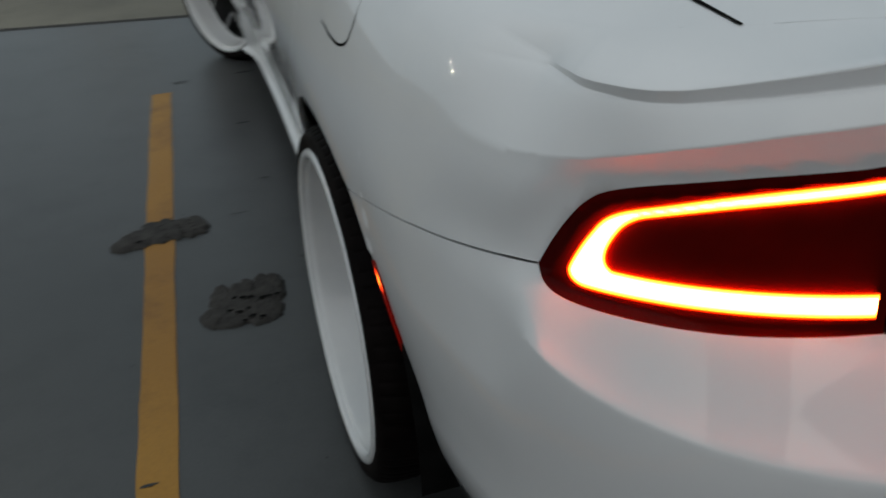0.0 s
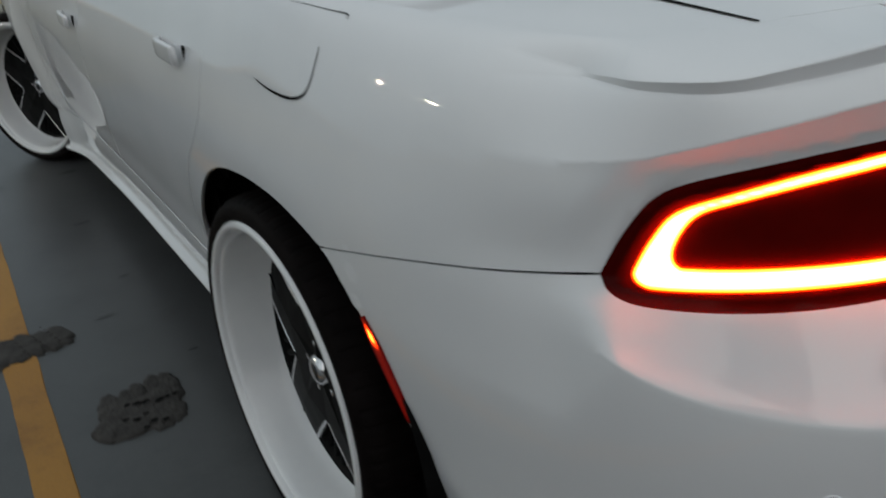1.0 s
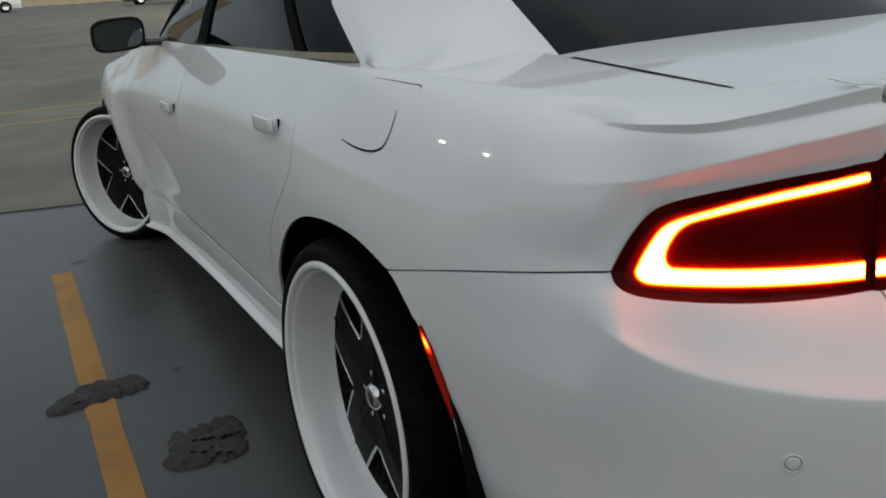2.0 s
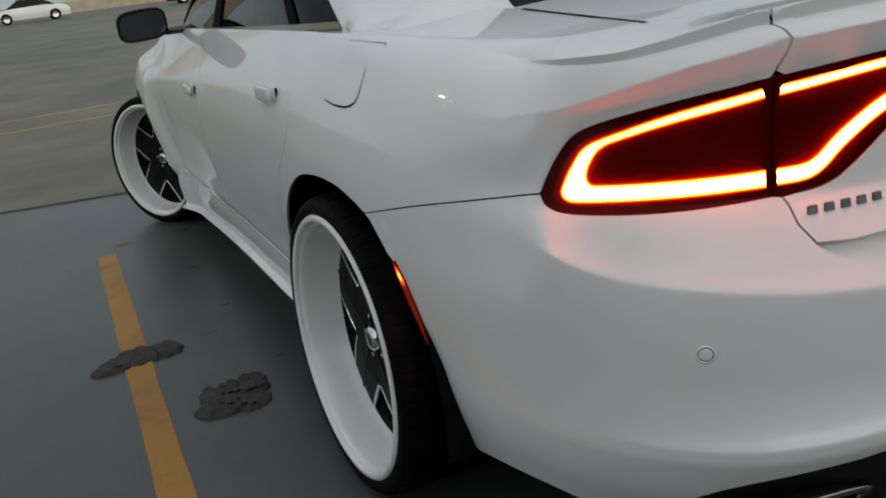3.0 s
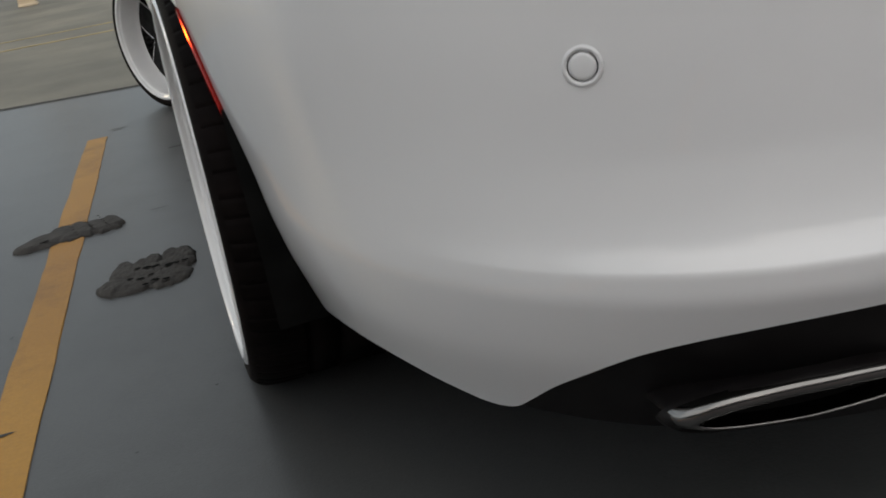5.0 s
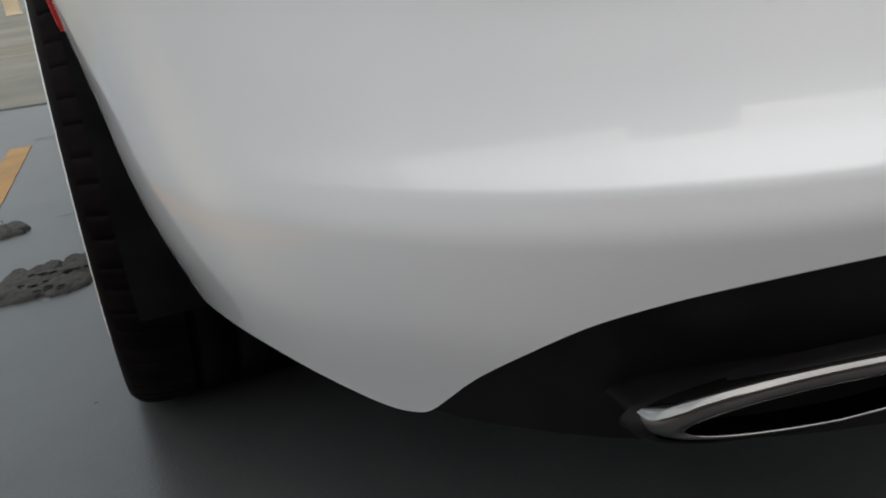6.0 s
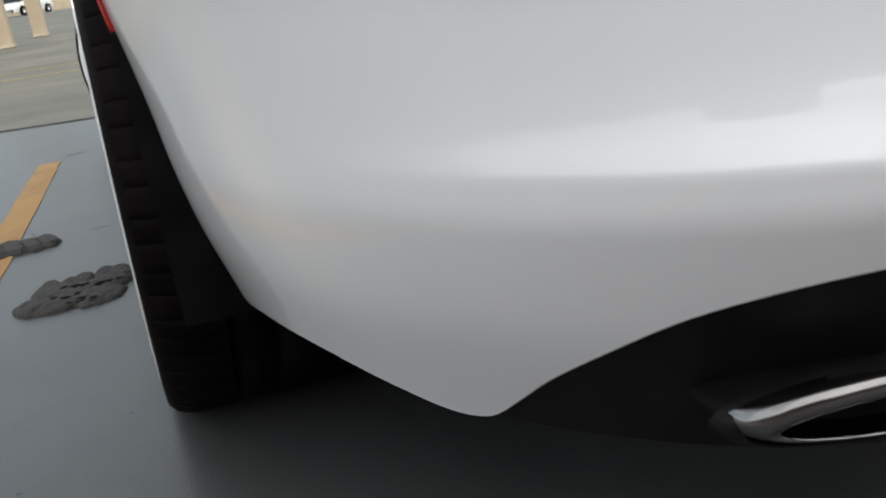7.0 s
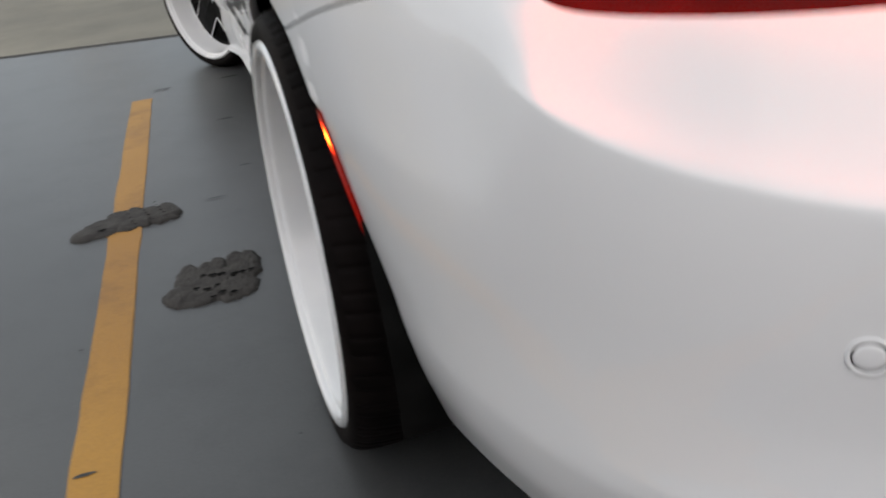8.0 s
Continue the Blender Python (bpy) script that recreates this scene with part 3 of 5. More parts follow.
def flank(a, z):
    """Plan position, on the positive side, of the body below the shoulder."""
    # the bumper's edge rises towards the lamps
    x0 = _bil(_TX, np.minimum(a / LR, 1) * (NU - 1), (z - 0.10) / 0.95 * (NZ - 1))
    cz = crease_z(a)
    zz = np.where(z < 0.47, z, np.where(z < cz, 0.47 + (z - 0.47) / (cz - 0.47) * (0.655 - 0.47), np.where(z < 0.815, 0.655 + (z - cz) / np.maximum(0.02, 0.815 - cz) * (0.815 - 0.655), z)))
    zz = z + (zz - z) * (1 - bump01(a, 0.935, 1.02))
    fz = (zz - 0.10) / 0.95 * (NZ - 1)
    xr, yr = _bil(_TX, np.minimum(a / LR, 1) * (NU - 1), fz), _bil(_TY, np.minimum(a / LR, 1) * (NU - 1), fz)
    w = np.interp(zz, _zs, _cols[2])
    ys = YF + (a - LR)
    side = a > LR
    # nose
    LS = YN - YF
    th = np.clip((a - LR - LS) / LN, 0, 1) * math.pi / 2
    nose = a > LR + LS
    xn, yn = w * np.maximum(np.cos(th), 0) ** (2 / 3.0), YN + (NOSE - 0.10 * np.abs(zz - 0.5) - YN) * np.sin(th) ** (2 / 2.6)
    x = np.where(nose, xn, np.where(side, w, xr))
    y = np.where(nose, yn, np.where(side, ys, yr))
    # ledge across the bumper, fading out at the corners
    ledge = np.interp(z, (0.36, 0.4545, 0.4575, 0.466, 0.478, 0.496, 0.53), (0.0, 0.0180, 0.0170, 0.0105, 0.0060, 0.0025, 0.0)) * (1 - bump01(a, 0.62, 0.99))
    y = y - ledge * (a < 1.2)
    # the bumper's corner stands out below its upper edge
    d = bay_depth(a, z)
    lip = 0.0075 * (1 - np.clip(0.5 * (d + np.sqrt(d * d + 0.00001)) / 0.055, 0, 1)) * bump01(a, 0.80, 0.98) * (1 - bump01(a, 0.98, 1.18)) * bump01(z, 0.46, 0.72) * (1 - bump01(z, 0.77, 0.84))
    x, y = x + lip * np.interp(a, TAIL_A, TAIL_NX), y + lip * np.interp(a, TAIL_A, TAIL_NY)
    # the tail overhangs the lamps: a slanting band round them, ending in an edge
    over = overhang(a, z)
    x, y = x + over * np.interp(a, TAIL_A, TAIL_NX), y + over * np.interp(a, TAIL_A, TAIL_NY)
    # sill tuck
    x = x - 0.030 * (1 - bump01(z, 0.26, 0.40)) * bump01(y, 1.35, 1.7) * (1 - bump01(y, 3.5, 3.7))
    # the doors fill out towards the front, and beyond a slanting edge the wing swells out to the wheel opening
    high = bump01(z, 0.24, 0.42)
    x = x + 0.026 * high * (np.clip(y - 1.9, 0, 1.5) / 1.5) ** 1.6 * (1 - bump01(z, 0.80, 0.98)) * (y > 1.9) * (1 - bump01(y, 3.9, 4.6))
    t = y - np.interp(z, LEAD_Z, LEAD_Y)
    ramp = np.minimum(0.5 * (t + np.sqrt(t * t + 0.0006)) / np.maximum(0.10, t - y + 3.80), 1.0)
    x = x + (0.071 - 0.026 * high) * ramp * bump01(1.02 - z, 0.0, 0.36) * bump01(z, 0.16, 0.40) * (1 - bump01(y, 4.35, 4.9)) * (y > 2.2)
    # wheel-arch flare
    for cy in (1.10, 4.14):
        r = np.hypot((y - cy) / 1.1, z - 0.355)
        x = x + 0.003 * np.exp(-((r - 0.42) / 0.07) ** 2) * (y > 0.75) * (y < 4.6)
    return x, y


def skin(uv):
    """Point of the body side at (way round, height): 0 at the tail's middle, negative on the right-hand side."""
    u, v = np.asarray(uv, float).T
    sg, a = np.where(u < 0, 1.0, -1.0), np.abs(u)
    SH = shoulder_of(a)
    z = np.minimum(v, SH)
    x, y = flank(a, z)
    P = np.c_[x, y, z]
    over = v > SH
    if over.any():
        (xa, ya), (xb, yb) = flank(np.maximum(a - 0.006, 0), shoulder_of(np.maximum(a - 0.006, 0))), flank(a + 0.006, shoulder_of(a + 0.006))
        tx, ty = xb - xa, yb - ya
        ln = np.maximum(1e-9, np.hypot(tx, ty))
        nx, ny = ty / ln, -tx / ln
        xl, yl = flank(a, SH - 0.02)
        lean = np.clip(((xl - x) * nx + (yl - y) * ny) / 0.02, 0.05, 0.6)
        ROLL = roll_of(a)
        ez = deck_height(x - nx * ROLL, y - ny * ROLL)
        belt = bump01(y, 0.98, 1.30) * (1 - bump01(y, 3.5, 3.9))
        ez = ez + (1.042 - ez) * belt
        t = np.clip((v - SH) / (1.10 - SH), 0, 1)
        # a plain rolled shoulder
        xi, yi = x - nx * ROLL, y - ny * ROLL
        rise = (deck_height(xi - nx * 0.004, yi - ny * 0.004) - deck_height(xi + nx * 0.004, yi + ny * 0.004)) / 0.008 * (1 - belt)
        ci = np.minimum(lean * (ez - SH) * 0.9, ROLL * 0.75)
        cz_ = (ez - rise * (ROLL - ci)) * (1 - belt) + (SH + (ez - SH) * 0.92) * belt
        bz = 0.55 * belt
        ci, cz_ = ci + (ROLL - 0.35 * (ez - SH) * 0.6 - ci) * bz, cz_ + (SH + (ez - SH) * 0.45 - cz_) * bz
        ins = 2 * t * (1 - t) * ci + t * t * ROLL
        zo = SH * (1 - t) ** 2 + 2 * t * (1 - t) * cz_ + t * t * ez
        # ledge and ducktail across the tail
        i2, z2, h = np.interp(a, LIP_A, LIP_IN), np.interp(a, LIP_A, LIP_Z), np.interp(a, LIP_A, LIP_H)
        s0, s1 = LIP_S
        q0, q1, q2 = np.clip(t / s0, 0, 1), np.clip((t - s0) / (s1 - s0), 0, 1), np.clip((t - s1) / (1 - s1), 0, 1)
        back = 0.004 - 0.007 * np.clip(h / 0.012, 0, 1)
        li = i2 * q0 + back * q1 + (ROLL - i2 - back) * q2
        run = ROLL - i2 - back
        m0 = 2 * (ez - z2 - h) / run - rise
        lz = SH + (z2 - SH) * (1 - (1 - q0) ** 1.5) + h * q1 + run * (m0 * q2 + (rise - m0) * q2 * q2 / 2)
        k = 1 - bump01(a, 0.97, 1.14)
        ins, zo = ins + (li - ins) * k, zo + (lz - zo) * k
        P = np.where(over[:, None], np.c_[x - nx * ins, y - ny * ins, zo], P)
    P[:, 0] *= sg
    return P


def roll_of(a):
    """How far the shoulder rolls inwards: wide over the boot, tight under the windows."""
    return 0.11 + 0.03 * (1 - bump01(a, 0.78, 0.93)) - 0.045 * bump01(a, 1.35, 1.85)


def plan(a):
    """Plan of the shoulder line, on the positive side."""
    return skin(np.c_[-a - 1e-7, shoulder_of(a) - 0.0008])


def u_at(value, z, axis):
    """The skin's coordinate where it meets x or y = value at height z, on the left."""
    us = np.linspace(0.001, U_END - 0.2, 2400)
    p = skin(np.c_[us, np.full_like(us, z)])
    f = -p[:, 0] if axis == 0 else p[:, 1]
    if axis == 0:
        us, f = us[us < LR], f[us < LR]
    return float(np.interp(value, f, us))


def UX(x, z):
    return (u_at(x, z, 0), z)


def UY(y, z):
    return (u_at(y, z, 1), z)


def arch(cy, ry, rz, z0, a0, a1, n=40):
    """The wheel opening's edge from angle a0 to a1 (degrees, 0 forward, 90 up)."""
    return [UY(cy + ry * math.cos(radians(a)), 0.355 + rz * math.sin(radians(a))) for a in np.linspace(a0, a1, n)]


car = empty("car", "white four-door sedan with glowing racetrack tail lights, parked on the deck", "car")

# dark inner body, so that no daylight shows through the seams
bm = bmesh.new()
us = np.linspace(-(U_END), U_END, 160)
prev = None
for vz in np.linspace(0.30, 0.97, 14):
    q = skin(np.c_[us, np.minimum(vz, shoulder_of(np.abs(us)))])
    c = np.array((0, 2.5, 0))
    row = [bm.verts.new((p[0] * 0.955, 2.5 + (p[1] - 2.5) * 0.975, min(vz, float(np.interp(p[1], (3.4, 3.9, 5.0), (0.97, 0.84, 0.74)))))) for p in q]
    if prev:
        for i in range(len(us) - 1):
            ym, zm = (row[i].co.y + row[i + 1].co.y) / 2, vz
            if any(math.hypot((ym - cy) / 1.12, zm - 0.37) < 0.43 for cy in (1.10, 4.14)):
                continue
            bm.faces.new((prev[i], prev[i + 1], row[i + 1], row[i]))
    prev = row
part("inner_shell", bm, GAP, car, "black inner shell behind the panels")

G = 0.0013   # half a seam
# the seam between bumper and wing, and round the lamp
seam = smooth_line([(0.944, 0.817), (0.991, 0.812), (1.095, 0.796), (1.25, 0.768), (1.449, 0.724)], 6)
lamp_low = smooth_line([(0.0, 0.745), (0.45, 0.770), (0.515, 0.789), (0.590, 0.791), (0.653, 0.789), (0.735, 0.787), (0.818, 0.787), (0.888, 0.789), (0.918, 0.793), (0.936, 0.802), (0.944, 0.816)], 6)
arch_line = smooth_line([(1.228, 0.281), (1.278, 0.309), (1.297, 0.360), (1.304, 0.430), (1.313, 0.497), (1.342, 0.580), (1.376, 0.652), (1.408, 0.692), (1.449, 0.7235), (1.555, 0.751), (1.667, 0.757),
                         (1.79, 0.748), (1.90, 0.727), (1.995, 0.690), (2.06, 0.650), (2.12, 0.604), (2.19, 0.540), (2.236, 0.485), (2.258, 0.44), (2.256, 0.375)], 6)
rear_arch = [p for p in arch_line if p[0] < 1.4485]
low_edge = smooth_line([(0.0, 0.421), (0.452, 0.417), (0.503, 0.415), (0.582, 0.410), (0.63, 0.404), (0.676, 0.394), (0.719, 0.378), (0.755, 0.356), (0.794, 0.327), (0.825, 0.297), (0.840, 0.283), (0.855, 0.275),
                        (0.885, 0.273), (0.94, 0.282), (1.014, 0.291), (1.085, 0.291), (1.16, 0.286), (1.215, 0.279)], 5)
bump_edge = low_edge + rear_arch
bump_top = smooth_line([(0.0, 0.680), (0.35, 0.682), (0.45, 0.688), (0.50, 0.697), (0.53, 0.708), (0.556, 0.726)], 5) + [(0.577, 0.753), (0.583, 0.778), (0.590, 0.789)]
left = bump_top + [p for p in lamp_low if p[0] > 0.594] + [(u, v - G) for u, v in seam[1:]]
half = bump_edge + left[::-1]
full = half + [(-u, v) for u, v in half[::-1]]
clean = [full[0]]
for p in full[1:]:
    if math.hypot(p[0] - clean[-1][0], p[1] - clean[-1][1]) > 0.002:
        clean.append(p)
def feature(a0, a1, dv, fn, n=90):
    return [(float(a), float(fn(a)) + dv) for a in np.linspace(a0, a1, n)]


ridges = [feature(-0.958, 0.958, d, crease_z, 260) for d in (-0.010, -0.0025, 0.0025, 0.010)] + [feature(-0.95, 0.95, d, lambda a: 0.456, 150) for d in (-0.006, -0.0015, 0.0015, 0.010, 0.022, 0.040)]
bumper = panel("rear_bumper", clean, skin, PAINT, car, step=0.016, flange=0.02, lines=ridges)

# black lower valance with the tailpipe openings
val_top = [(u, v - 0.002) for u, v in low_edge if u <= 0.85]
val_low = smooth_line([(0.0, 0.240), (0.35, 0.245), (0.55, 0.252), (0.70, 0.262), (0.84, 0.273)], 6)
vh = val_top + val_low[::-1]
valance = panel("valance", [p for p in vh + [(-u, v) for u, v in vh[::-1]]], lambda uv: skin(uv) + np.c_[np.zeros(len(uv)), np.full(len(uv), 0.012), np.zeros(len(uv))], BLACK_PLASTIC, car, "satin black lower bumper", step=0.02, flange=0.10)


def ring_bm(cx, cz, y, a, b, wide, deep, power=2.0, rise=0.05, n=80):
    """A flattened tube end set upright in the valance: a wide polished band above, a thin one below."""
    bm = bmesh.new()
    prof = ((0.0, 0.010), (0.02, 0.002), (0.12, -0.0035), (0.45, -0.0065), (0.85, -0.0045), (0.97, -0.001), (1.0, 0.004), (1.0, deep))
    xs_, ys_ = (0.428, 0.540, 0.652), (0.127, 0.144, 0.170)   # the tail's plan across the pipe
    rings = []
    for k in range(n):
        t = 2 * math.pi * k / n
        c, s = math.cos(t), math.sin(t)
        dx, dz = math.copysign(abs(c) ** (2 / power), c), math.copysign(abs(s) ** (2 / power), s)
        row = []
        for q, dy in prof:
            x = cx + dx * (a - wide * q)
            z = cz + dz * (b - wide * q * 0.42) - wide * q * 0.29 + rise * a * (1 + dx * (1 if cx < 0 else -1))
            row.append(bm.verts.new((x, float(np.interp(abs(x), xs_, ys_)) + y + dy - 0.6 * dz * (b - wide * q * 0.42), z)))
        rings.append(row)
    for k in range(n):
        p, q = rings[k], rings[(k + 1) % n]
        for j in range(len(prof) - 1):
            bm.faces.new((p[j], p[j + 1], q[j + 1], q[j]))
    return bm


for sx in (-1, 1):
    tip = part("exhaust_tip", ring_bm(sx * 0.540, 0.3220, 0.0, 0.112, 0.0270, 0.022, 0.14, 1.95, -0.013), PIPE, car, "polished oval tailpipe trim")
    part("pipe_mouth", ring_bm(sx * 0.540, 0.312, 0.030, 0.096, 0.023, 0.060, 0.02, 1.95, -0.013), GAP, tip, "black inside of the pipe")
    part("pipe_housing", ring_bm(sx * 0.540, 0.3175, 0.008, 0.1150, 0.0325, 0.012, 0.10, 1.95, -0.013), BLACK_PLASTIC, tip, "black surround")

# parking sensors
for x in (0.688, 0.25, -0.25, -0.688):
    u, v = UX(abs(x), 0.600)
    q = skin(np.array([(u, v), (u + 0.01, v), (u, v + 0.01)]))
    n = np.cross(q[1] - q[0], q[2] - q[0])
    n = Vector(n).normalized()
    if n.y > 0:
        n = -n
    p = Vector(q[0])
    if x < 0:
        p.x, n.x = -p.x, -n.x
    m = Matrix.Translation(p) @ n.to_track_quat("X", "Z").to_matrix().to_4x4()
    ring = part("sensor_ring", lathe_bm([(0.0135, -0.004), (0.0135, 0.0008), (0.0122, 0.0012), (0.0105, 0.0008), (0.0103, -0.004)], 40), PAINT, car)
    ring.matrix_basis = m
    groove = part("sensor_groove", lathe_bm([(0.0103, 0.0003), (0.0095, 0.0003)], 40), GAP, ring, "dark groove round the sensor")
    eye = part("sensor", lathe_bm([(0.0001, 0.0012), (0.007, 0.0012), (0.0088, 0.0008), (0.0095, -0.003)], 40), PAINT, ring)

# quarter panels: from the lamp over the haunch to the rear door
lamp_up = smooth_line([(0.0, 0.970), (0.389, 0.963), (0.609, 0.949), (0.653, 0.944), (0.735, 0.934), (0.818, 0.919), (0.862, 0.9085), (0.884, 0.900), (0.900, 0.888), (0.915, 0.869), (0.930, 0.845), (0.944, 0.818)], 6)
q_low = [p for p in seam]
arch_top = [p for p in arch_line if p[0] > 1.4505 or p[1] < 0.0]
arch_top = arch_line[[k for k, p in enumerate(arch_line) if p[0] > 1.451][0]:]
door_r = [(2.295, 0.40), (2.28, 0.50), (2.23, 0.58), (2.145, 0.67), (2.035, 0.75), (1.962, 0.82), (1.965, 0.90)]
top_line = 1.10
def roll_v(a, s):
    return float(shoulder_of(a) + s * (1.10 - shoulder_of(a)))


gate = [(0.604, 0.952), (0.599, 0.965), (0.590, 0.978), (0.585, roll_v(0.585, 0.0)), (0.590, roll_v(0.59, 0.2)), (0.604, roll_v(0.604, 0.5)), (0.606, roll_v(0.606, 0.76)), (0.604, top_line)]
outline = [(u, v + G) for u, v in q_low] + arch_top + [(2.276, 0.374)] + [(p[0] - G, p[1]) for p in smooth_line(door_r, 5)] + [(2.0, top_line)]
outline += gate[::-1]
lu = [p for p in lamp_up if p[0] >= gate[0][0] + 0.004]
outline += lu
clean = [outline[0]]
for p in outline[1:]:
    if math.hypot(p[0] - clean[-1][0], p[1] - clean[-1][1]) > 0.0025:
        clean.append(p)
RAILS = [[(float(a), roll_v(a, sv) + dv) for a in np.arange(0.0, 0.99, 0.012)] for sv, dv in ((0.0, -0.003), (0.0, 0.0015), (0.0, 0.006), (0.5, -0.004), (0.5, 0.0), (0.5, 0.004), (0.76, -0.004), (0.76, 0.0), (0.76, 0.005))]
quarter = panel("quarter_panel", clean, skin, PAINT, car, step=0.011, flange=0.007, lines=[[p for p in r if p[0] > 0.612] for r in RAILS])
mirrored(quarter)

# boot lid face between the lamps, with number-plate recess below
gu = gate[0][0] - 0.005
lid = [p for p in lamp_up if p[0] <= gu]
side_l = [(u - 0.005, v) for u, v in gate]
side_l[0] = (gu, 0.957)
face = [(-u, v) for u, v in lid[::-1]] + lid[1:] + side_l + [(-u, v) for u, v in side_l[::-1]]
lines = [[p for p in r if p[0] < 0.574] for r in RAILS]
boot = panel("boot_lid", face, skin, PAINT, car, step=0.014, flange=0.02, lines=lines + [[(-u, v) for u, v in l if u > 0.006] for l in lines])


# deck of the boot lid and wings
def deck(uv):
    x, y = np.asarray(uv, float).T
    return np.c_[x, y, deck_height(x, y)]


def inner_edge(us):
    q = skin(np.c_[us, np.full_like(us, top_line)])
    return [(float(p[0]), float(p[1])) for p in q]


uu = np.linspace(0.0, gu, 50)
rear_edge = inner_edge(uu)
lid_side = [(-0.608, 0.383), (-0.607, 0.55), (-0.601, 0.775)]
poly = rear_edge + [(a + 0.002, b) for a, b in lid_side] + [(-0.40, 0.745), (0.0, 0.725)]
poly = poly + [(-x, y) for x, y in poly[::-1]]
cl2 = [poly[0]]
for p in poly[1:]:
    if math.hypot(p[0] - cl2[-1][0], p[1] - cl2[-1][1]) > 0.003:
        cl2.append(p)
panel("boot_deck", cl2, deck, PAINT, boot, step=0.02, flange=0.02)
uu = np.linspace(gate[0][0] + 0.002, 2.0, 60)
wing_edge = inner_edge(uu)
poly = wing_edge + [(-0.62, wing_edge[-1][1]), (-0.603, 0.80)] + [(a - 0.002, b) for a, b in lid_side[::-1]]
cl2 = [poly[0]]
for p in poly[1:]:
    if math.hypot(p[0] - cl2[-1][0], p[1] - cl2[-1][1]) > 0.003:
        cl2.append(p)
wing = panel("wing_deck", cl2, deck, PAINT, quarter, step=0.012, flange=0.02)
mirrored(wing, [o for o in car.children if o.name.startswith("quarter_panel") and o != quarter][0])


# ---- tail lamps: smoked lens with a lit light guide ----
def band(path, half):
    """An outline of a strip that follows a path in the skin's coordinates; half: widths along it."""
    p = np.array(path)
    t = np.gradient(p, axis=0)
    t /= np.maximum(1e-9, np.linalg.norm(t, axis=1))[:, None]
    n = np.c_[-t[:, 1], t[:, 0]]
    h = np.interp(np.linspace(0, 1, len(p)), np.linspace(0, 1, len(half)), half)[:, None]
    return [tuple(q) for q in p + n * h] + [tuple(q) for q in (p - n * h)[::-1]]


def thin(pts, d=0.002):
    out = [pts[0]]
    for q in pts[1:]:
        if math.hypot(q[0] - out[-1][0], q[1] - out[-1][1]) > d:
            out.append(q)
    return out


panel("boot_gap", thin(band([(-0.608, 0.383), (-0.607, 0.55), (-0.602, 0.735)], [0.0022, 0.0040, 0.0040])), deck, GAP, boot, "dark gap beside the boot lid", step=0.02, flange=0.0, lift=0.0012)

ug = 0.600
def at_u(line, u):
    q = np.array(sorted(line))
    return (u, float(np.interp(u, q[:, 0], q[:, 1])))


lens_out = thin([at_u(lamp_low, ug + 0.0015)] + [p for p in lamp_low if p[0] > ug + 0.004] + [p for p in lamp_up[::-1] if p[0] > ug + 0.004] + [at_u(lamp_up, ug + 0.0015)])


def core_of(width):
    return lambda uv, d: np.clip(d / width, 0, 1)


def dished(outline):
    """A lens that sinks in behind its rim; a ridge added along the top shades the paint above from the guide."""
    def depth(uv):
        d = near_outline(outline, uv, None)
        top = 1 - bump01(np.interp(np.abs(uv[:, 0]), SURR_A, SURR_Z) - uv[:, 1], 0.020, 0.030)
        return -0.0015 - 0.0055 * bump01(d, 0.003, 0.013) + 0.0075 * top * bump01(d, 0.0, 0.004) * (1 - bump01(d, 0.008, 0.0125))
    return depth


def tail_lamp(parent):
    lamp = panel("tail_lamp", lens_out, skin, SMOKED_LENS, parent, "smoked lens with a glowing loop", step=0.006, flange=0.03, lift=dished(lens_out))
    outer = smooth_line([(0.6035, 0.803), (0.735, 0.803), (0.814, 0.803), (0.880, 0.803), (0.900, 0.805), (0.911, 0.813), (0.911, 0.825), (0.893, 0.858), (0.870, 0.883), (0.818, 0.900), (0.735, 0.919), (0.6045, 0.938)], 6)
    inner = smooth_line([(0.6045, 0.922), (0.735, 0.904), (0.820, 0.886), (0.848, 0.876), (0.862, 0.860), (0.869, 0.842), (0.864, 0.831), (0.845, 0.829), (0.735, 0.829), (0.6035, 0.829)], 6)
    panel("light_guide", thin(outer + inner), skin, TAIL_GLOW, lamp, "lit orange-white light guide", step=0.0035, flange=0.0, lift=-0.0040, core=core_of(0.0078))
    return lamp


lamp_l = tail_lamp(car)
for o in (lamp_l,):
    r = mirrored(o, car)
    for c in o.children:
        mirrored(c, r)


